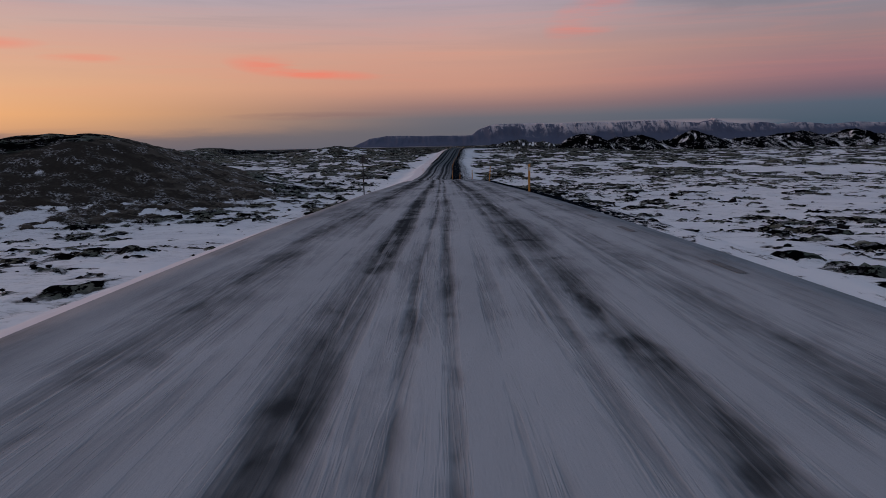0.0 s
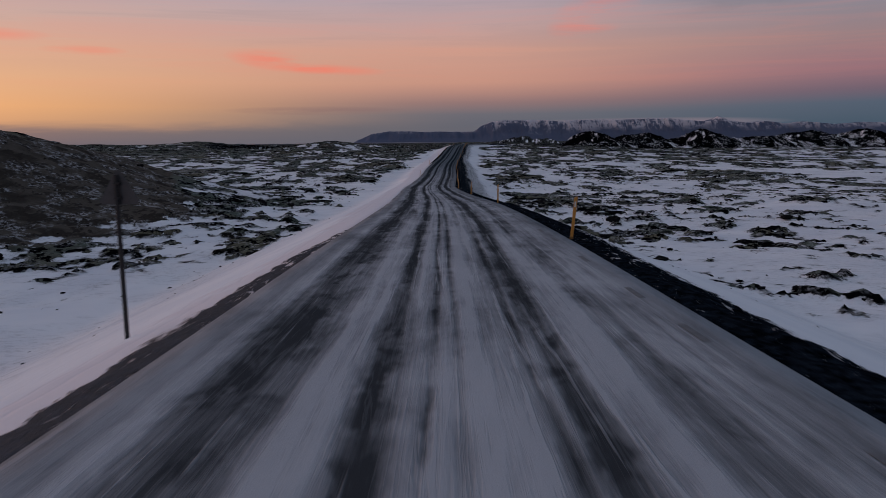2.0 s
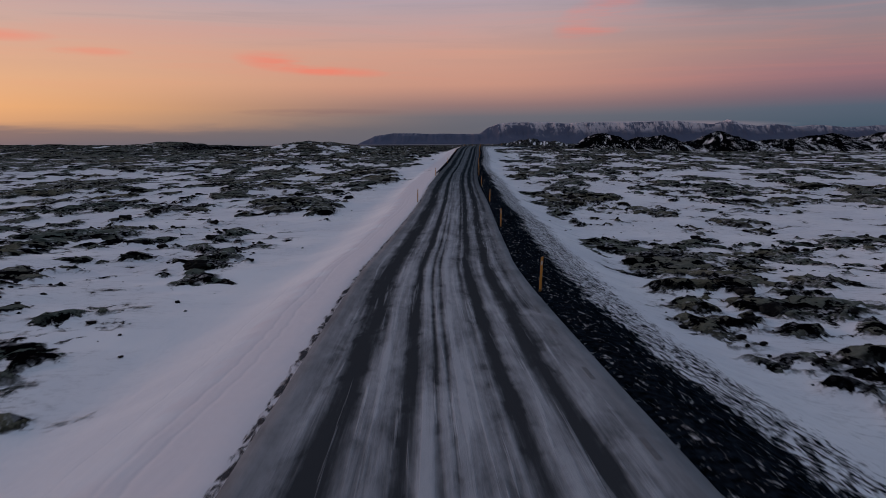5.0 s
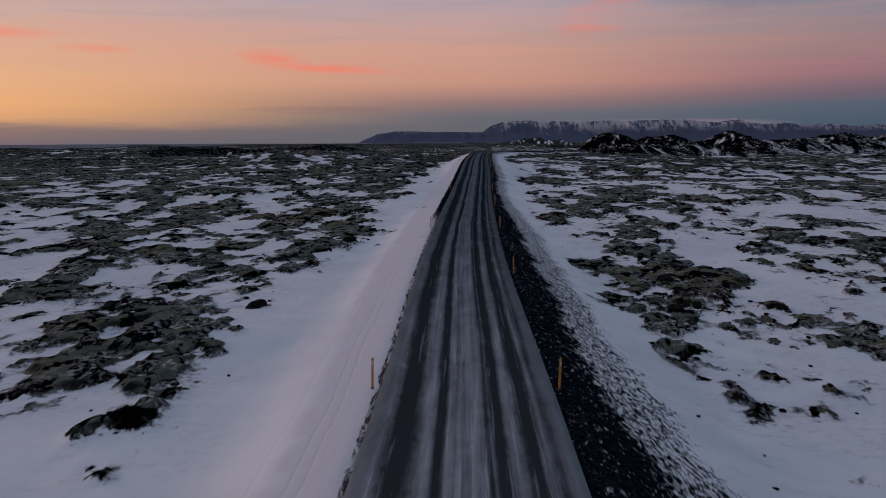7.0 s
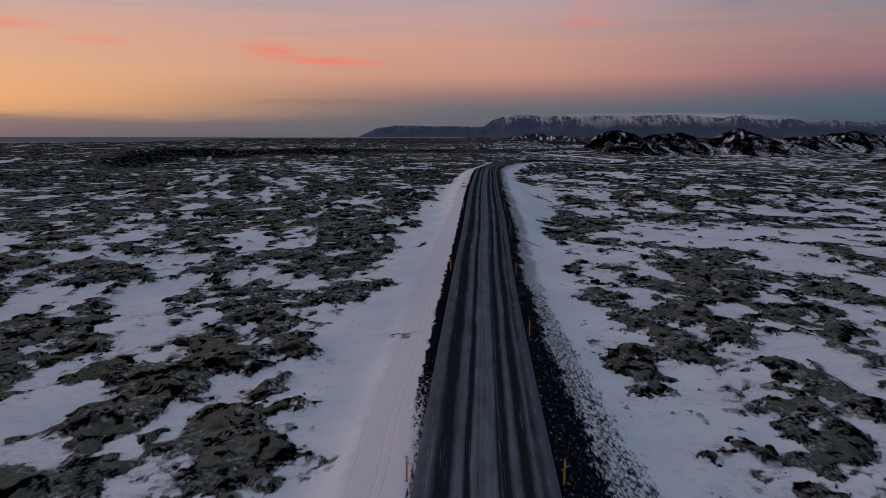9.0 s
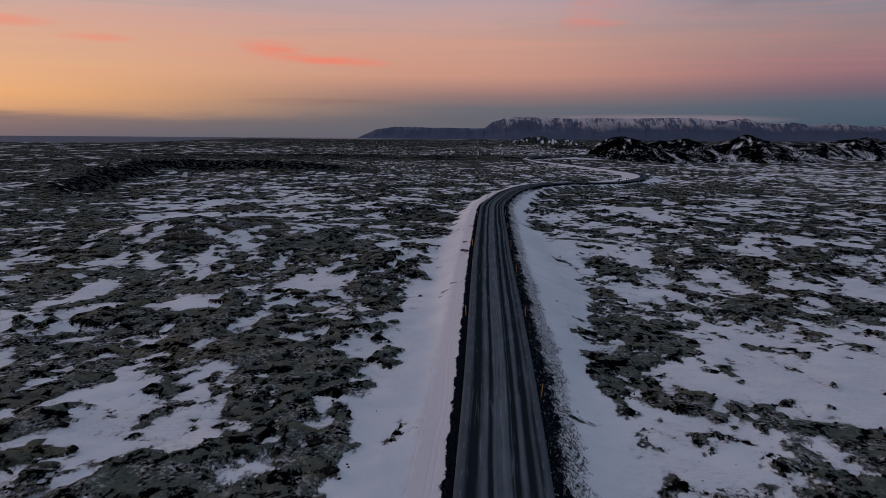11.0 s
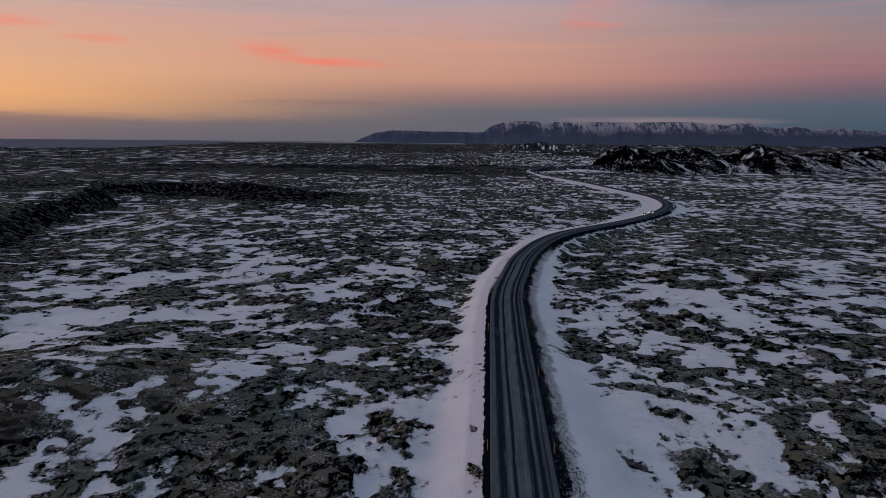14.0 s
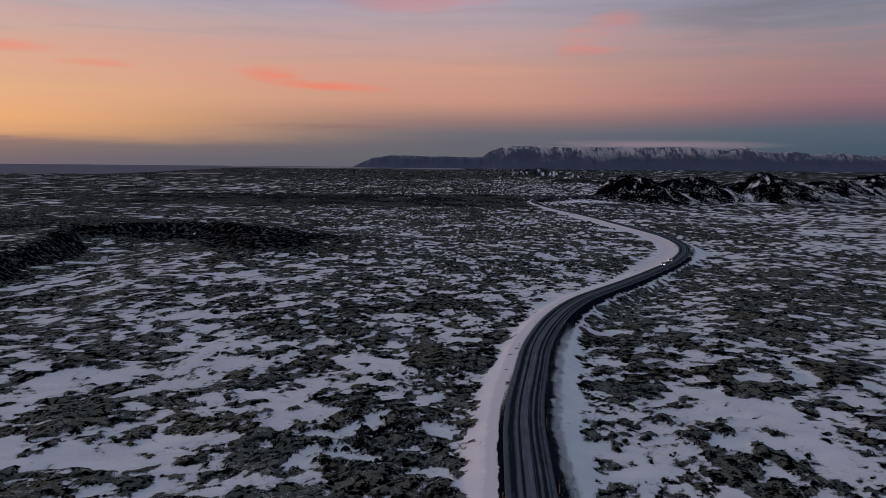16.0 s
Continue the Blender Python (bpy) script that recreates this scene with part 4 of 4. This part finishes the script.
def warning_sign(x, y):
    z = ground_z(x, y)
    base = tagged(new("warning_sign"), "triangular warning sign on a dark pole, its grey back showing", "road sign")
    base.location = (x, y, z)
    part("pole", tube_bm((0, 0, -0.3), (-0.02, 0, 2.72), 0.038, 0.036), POLE, base, "dark weathered metal pole")
    bm = bmesh.new()
    pts = []
    for k in range(3):
        a = math.radians(90 + 120 * k)
        for o in (-6, 0, 6):
            b = a + math.radians(o)
            r = 0.35 if o else 0.36
            pts.append(bm.verts.new((r * math.cos(b), 0.052, 2.44 + r * math.sin(b))))
    face = bm.faces.new(pts)
    ex = bmesh.ops.extrude_face_region(bm, geom=[face])
    bmesh.ops.translate(bm, verts=[v for v in ex["geom"] if isinstance(v, bmesh.types.BMVert)], vec=(0, 0.012, 0))
    bmesh.ops.recalc_face_normals(bm, faces=bm.faces)
    part("sign_plate", bm, STEEL, base, "grey back of a triangular plate")
    for h in (2.34, 2.58):
        part("clamp", box_bm(0, 0.005, h, 0.10, 0.10, 0.035, 0.006), POLE, base)
    return base


warning_sign(-5.4, 58.6)

# ---- painted edge dashes ----
PAINT = plain("worn_road_paint", lin(100, 103, 107), 0.8, 0.0, 0.7, 5.0)


def dash_mesh(length, wide):
    bm = box_bm(0, 0, 0, wide, length, 0.004)
    me = bpy.data.meshes.new("edge_dash")
    bm.to_mesh(me)
    bm.free()
    me.materials.append(PAINT)
    return me


DASH = dash_mesh(1.0, 0.10)


def lay_dash(name, me, s, off):
    i = int(np.argmin(np.abs(RUN - s)))
    f = off / float(half_width(CENTRE[i, 1]))
    p = CENTRE[i] + SIDE[i] * off
    crown_z = 0.05 * (1 - abs(f) ** 1.5)
    j = min(i + 1, len(RUN) - 1)
    pitch = math.degrees(math.atan2(CENTRE_Z[j] - CENTRE_Z[i - 1], 3.0))
    ob = new(name, me)
    ob.matrix_world = pose(p[0], p[1], CENTRE_Z[i] + crown_z + 0.007, pitch, 0, math.degrees(math.atan2(TANGENT[i, 1], TANGENT[i, 0])) - 90)
    ob.parent = road
    return ob


for k in range(125):
    lay_dash("edge_dash", DASH, 290 + k * 4.0, -2.95)
    lay_dash("edge_dash", DASH, 67 + k * 4.0, 2.95)

# ---- cars far down the road, headlamps on ----
CAR_PAINT = plain("dark_car_paint", lin(40, 42, 48), 0.3, 0.3, 0.1)
SILVER_PAINT = plain("silver_car_paint", lin(96, 98, 104), 0.3, 0.5, 0.1)
RUBBER = plain("black_rubber", lin(22, 22, 22), 0.9)
RIM = plain("alloy_rim", lin(140, 142, 146), 0.35, 0.8)
GLASS = plain("tinted_glass", lin(16, 18, 22), 0.08, 0.0, 0.0)


def lamp_material(name, color, power):
    m, n = material(name)
    e = n.add("ShaderNodeEmission", {"Color": (*color, 1), "Strength": power})
    n.add("ShaderNodeOutputMaterial", {"Surface": e})
    return m


HEAD = lamp_material("headlamp_glow", (1.0, 0.95, 0.85), 18.0)
TAIL = plain("red_tail_lens", lin(120, 12, 12), 0.3)


def car(x, y, z, turn, paint, label, pitch=0.0):
    base = tagged(new("car"), label, "car", "cars coming up the road")
    base.matrix_world = pose(x, y, z, pitch, 0, turn)
    part("body", box_bm(0, 0, 0.62, 1.80, 4.5, 0.62, 0.14, (0.95, 0.96), 3), paint, base)
    cabin = part("cabin", box_bm(0, -0.25, 1.18, 1.62, 2.6, 0.56, 0.12, (0.82, 0.66), 3), paint, base)
    part("windscreen", box_bm(0, 0.62, 1.17, 1.36, 0.62, 0.40, 0.03, (0.86, 0.3)), GLASS, cabin, "dark glass")
    part("rear_window", box_bm(0, -1.15, 1.17, 1.36, 0.55, 0.40, 0.03, (0.86, 0.3)), GLASS, cabin, "dark glass")
    for sx in (-1, 1):
        part("side_window", box_bm(sx * 0.745, -0.25, 1.17, 0.06, 1.7, 0.34, 0.02, (1, 0.75)), GLASS, cabin, "dark glass")
        part("headlight", box_bm(sx * 0.66, 2.24, 0.70, 0.30, 0.10, 0.18, 0.03), HEAD, base, "lit headlamp")
        part("tail_light", box_bm(sx * 0.70, -2.23, 0.78, 0.24, 0.08, 0.18, 0.02), TAIL, base, "red lens")
        part("mirror", box_bm(sx * 0.98, 0.75, 0.98, 0.18, 0.10, 0.13, 0.03), paint, base)
        for sy in (-1.38, 1.38):
            wheel = part("wheel", tube_bm((sx * 0.72, sy, 0.32), (sx * 0.92, sy, 0.32), 0.32, 0.32, 20), RUBBER, base, "black tyre")
            part("rim", tube_bm((sx * 0.90, sy, 0.32), (sx * 0.93, sy, 0.32), 0.20, 0.19, 14), RIM, wheel, "alloy rim")
    part("bumper", box_bm(0, 2.22, 0.42, 1.72, 0.16, 0.22, 0.05), paint, base)
    part("number_plate", box_bm(0, 2.305, 0.44, 0.5, 0.02, 0.11, 0.004), WHITE_REFLECTOR, base, "plain pale plate")
    return base


for y, paint, label in ((738, CAR_PAINT, "dark car with lit headlamps on the snowy road"), (756, SILVER_PAINT, "silver car with lit headlamps on the snowy road")):
    i, c, s, z = road_at(y)
    p = c - s * 1.5
    car(p[0], p[1], z + 0.05, math.degrees(math.atan2(TANGENT[i, 1], TANGENT[i, 0])) + 90, paint, label)


# ---- lava stones and boulders ----
def stone_material():
    m, n = material("black_lava_stone")
    pos = n.add("ShaderNodeTexCoord").outputs["Object"]
    rough = n.noise(pos, 9.0, 5.0, 0.7)
    patch = n.noise(pos, 2.2, 4.0, 0.6)
    c = n.mix(rough, lin(10, 10, 12), lin(34, 33, 34))
    c = n.mix(n.math("MULTIPLY", n.smooth(patch, 0.54, 0.68), 0.6), c, lin(72, 69, 62))
    finish(n, c, 0.95, bump(n, rough, 0.8, 0.05), extra={"Specular IOR Level": 0.05})
    return m


STONE = stone_material()


def stone_bm(seed, subdivisions=1):
    bm = bmesh.new()
    bmesh.ops.create_icosphere(bm, subdivisions=subdivisions, radius=0.5)
    for v in bm.verts:
        q = v.co * 2.2 + Vector((seed * 3.1, seed * 1.7, seed))
        v.co *= 1 + 0.55 * noise.noise(q) + 0.25 * noise.noise(q * 2.6)
        v.co.z *= 0.62
    return bm


def scatter(count, x0, x1, y0, y1, seed, lo, hi, clear=8.5):
    """Places on the lava, thick where bare ground shows."""
    r = np.random.RandomState(seed)
    x, y = r.uniform(x0, x1, count), r.uniform(y0, y1, count)
    z, rock, gravel, lane, bank_glow, raw = land(x, y)
    want = (rock > lo) & (rock < hi) & (np.abs(lane) > clear)
    return x[want], y[want], z[want], r


def lava_stones():
    shapes = []
    for k in range(6):
        bm = stone_bm(k + 1)
        bm.verts.ensure_lookup_table()
        shapes.append((np.array([v.co[:] for v in bm.verts]), np.array([[v.index for v in f.verts] for f in bm.faces])))
        bm.free()
    verts, faces, total = [], [], 0
    for count, area, lo, hi, sizes, clear in ((26000, (-48, 50, 20, 330), 0.40, 0.80, (0.10, 0.42), 8.5), (9000, (-80, 90, 330, 560), 0.42, 0.80, (0.2, 0.6), 8.5), (700, (-24, 26, 10, 330), -1.0, 0.3, (0.06, 0.26), 10.0)):
        x, y, z, r = scatter(count, *area, 91, lo, hi, clear)
        for a, b, c in zip(x, y, z):
            v, f = shapes[r.randint(6)]
            size = sizes[0] + (sizes[1] - sizes[0]) * r.rand() ** 2.2
            t = r.uniform(0, 6.28)
            w_ = v * size * np.array([1.25, 0.9, 1.0])
            w_ = np.column_stack([w_[:, 0] * math.cos(t) - w_[:, 1] * math.sin(t) + a, w_[:, 0] * math.sin(t) + w_[:, 1] * math.cos(t) + b, w_[:, 2] + c + size * 0.12])
            verts.append(w_)
            faces.append(f + total)
            total += len(v)
    me = bpy.data.meshes.new("lava_stones")
    me.from_pydata(np.vstack(verts), [], np.vstack(faces).tolist())
    me.materials.append(STONE)
    return tagged(new("lava_stones", me), "loose black lava stones sticking out of the snow", "stones", kind="stuff")


lava_stones()
BOULDERS = []
for k in range(5):
    bm = stone_bm(20 + k, 3)
    me = bpy.data.meshes.new("lava_boulder")
    bm.to_mesh(me)
    bm.free()
    me.materials.append(STONE)
    BOULDERS.append(me)
bx, by, bz, br = scatter(420, -40, 44, 30, 330, 17, 0.52, 0.9)
for a, b, c in list(zip(bx, by, bz))[:90]:
    size = br.uniform(0.5, 1.15)
    ob = tagged(new("lava_boulder", BOULDERS[br.randint(5)]), "mossy black lava boulder standing out of the snow", "boulder", "boulders on the lava field")
    ob.matrix_world = pose(a, b, c + size * 0.08, br.uniform(-12, 12), br.uniform(-12, 12), br.uniform(0, 360)) @ Matrix.Diagonal((size * 1.3, size, size, 1))


def snow_capped_slab(x, y):
    z = ground_z(x, y)
    base = tagged(new("snow_capped_slab"), "tilted lava slab under a bright cap of snow", "rock")
    base.matrix_world = pose(x, y, z - 0.4, 0, 0, 14)

    def wedge(grow, shift):
        bm = bmesh.new()
        bmesh.ops.create_cube(bm, size=1.0)
        bmesh.ops.subdivide_edges(bm, edges=bm.edges, cuts=5, use_grid_fill=True)
        for v in bm.verts:
            up = v.co.z + 0.5
            p = Vector((v.co.x * 6.4 * (1 - 0.62 * up) + 1.9 * up, v.co.y * 3.2 * (1 - 0.5 * up) + 0.8 * up, up * 6.0))
            v.co = (p * grow + Vector((0, shift, 0)) + noise.noise_vector(p * 0.55) * 0.9) * 0.68
        return bm

    part("slab", wedge(1.0, 0.0), STONE, base)
    part("snow_cap", wedge(0.97, -0.45), ICE, base, "bright white snow cap")
    return base


snow_capped_slab(-160, 714)


# ---- houses on the far shore ----
HOUSE_WALL = plain("pale_house_wall", lin(120, 118, 116), 0.8, 0.0, 0.3, 0.6)
HOUSE_ROOF = plain("dark_house_roof", lin(44, 42, 44), 0.8, 0.0, 0.3, 0.6)
WINDOW_DARK = plain("unlit_window", lin(24, 26, 30), 0.2, 0.0, 0.0)
WINDOW_LIT = lamp_material("lit_window", (1.0, 0.82, 0.55), 1.6)


def far_house(x, y, wide, deep, tall, turn, lit):
    base = tagged(new("far_house"), "small pale house with a lit window on the shore" if lit else "small pale house with a dark roof on the shore", "house", "houses on the shore")
    base.matrix_world = pose(x, y, ground_z(x, y) - 0.4, 0, 0, turn)
    wall = part("wall", box_bm(0, 0, tall / 2, wide, deep, tall, 0.05), HOUSE_WALL, base)
    bm = box_bm(0, 0, tall + deep * 0.16, wide * 1.06, deep * 1.12, deep * 0.32, 0.0, (1.0, 0.04))
    part("roof", bm, HOUSE_ROOF, base, "dark pitched roof")
    k = max(2, int(wide / 4))
    for i in range(k):
        part("window", box_bm((i + 0.5) / k * wide - wide / 2, -deep / 2 - 0.03, tall * 0.55, 1.5, 0.12, 1.4, 0.02), WINDOW_LIT if lit and i == 1 else WINDOW_DARK, wall)
    part("door", box_bm(wide * 0.1, -deep / 2 - 0.03, 1.05, 1.0, 0.10, 2.1, 0.02), WINDOW_DARK, wall)
    return base


for x, y, wide, deep, tall, turn, lit in ((-870, 2880, 14, 9, 5, 8, True), (-930, 2900, 18, 9, 4, -5, False), (-790, 2870, 11, 8, 4.5, 14, False), (-660, 2890, 16, 10, 6, 4, True),
                                          (-615, 2910, 20, 10, 4, -8, False), (-540, 2890, 12, 8, 5, 10, False), (-445, 2895, 14, 9, 5, -3, True), (-395, 2905, 10, 8, 4, 6, False)):
    far_house(x, y, wide, deep, tall, turn, lit)
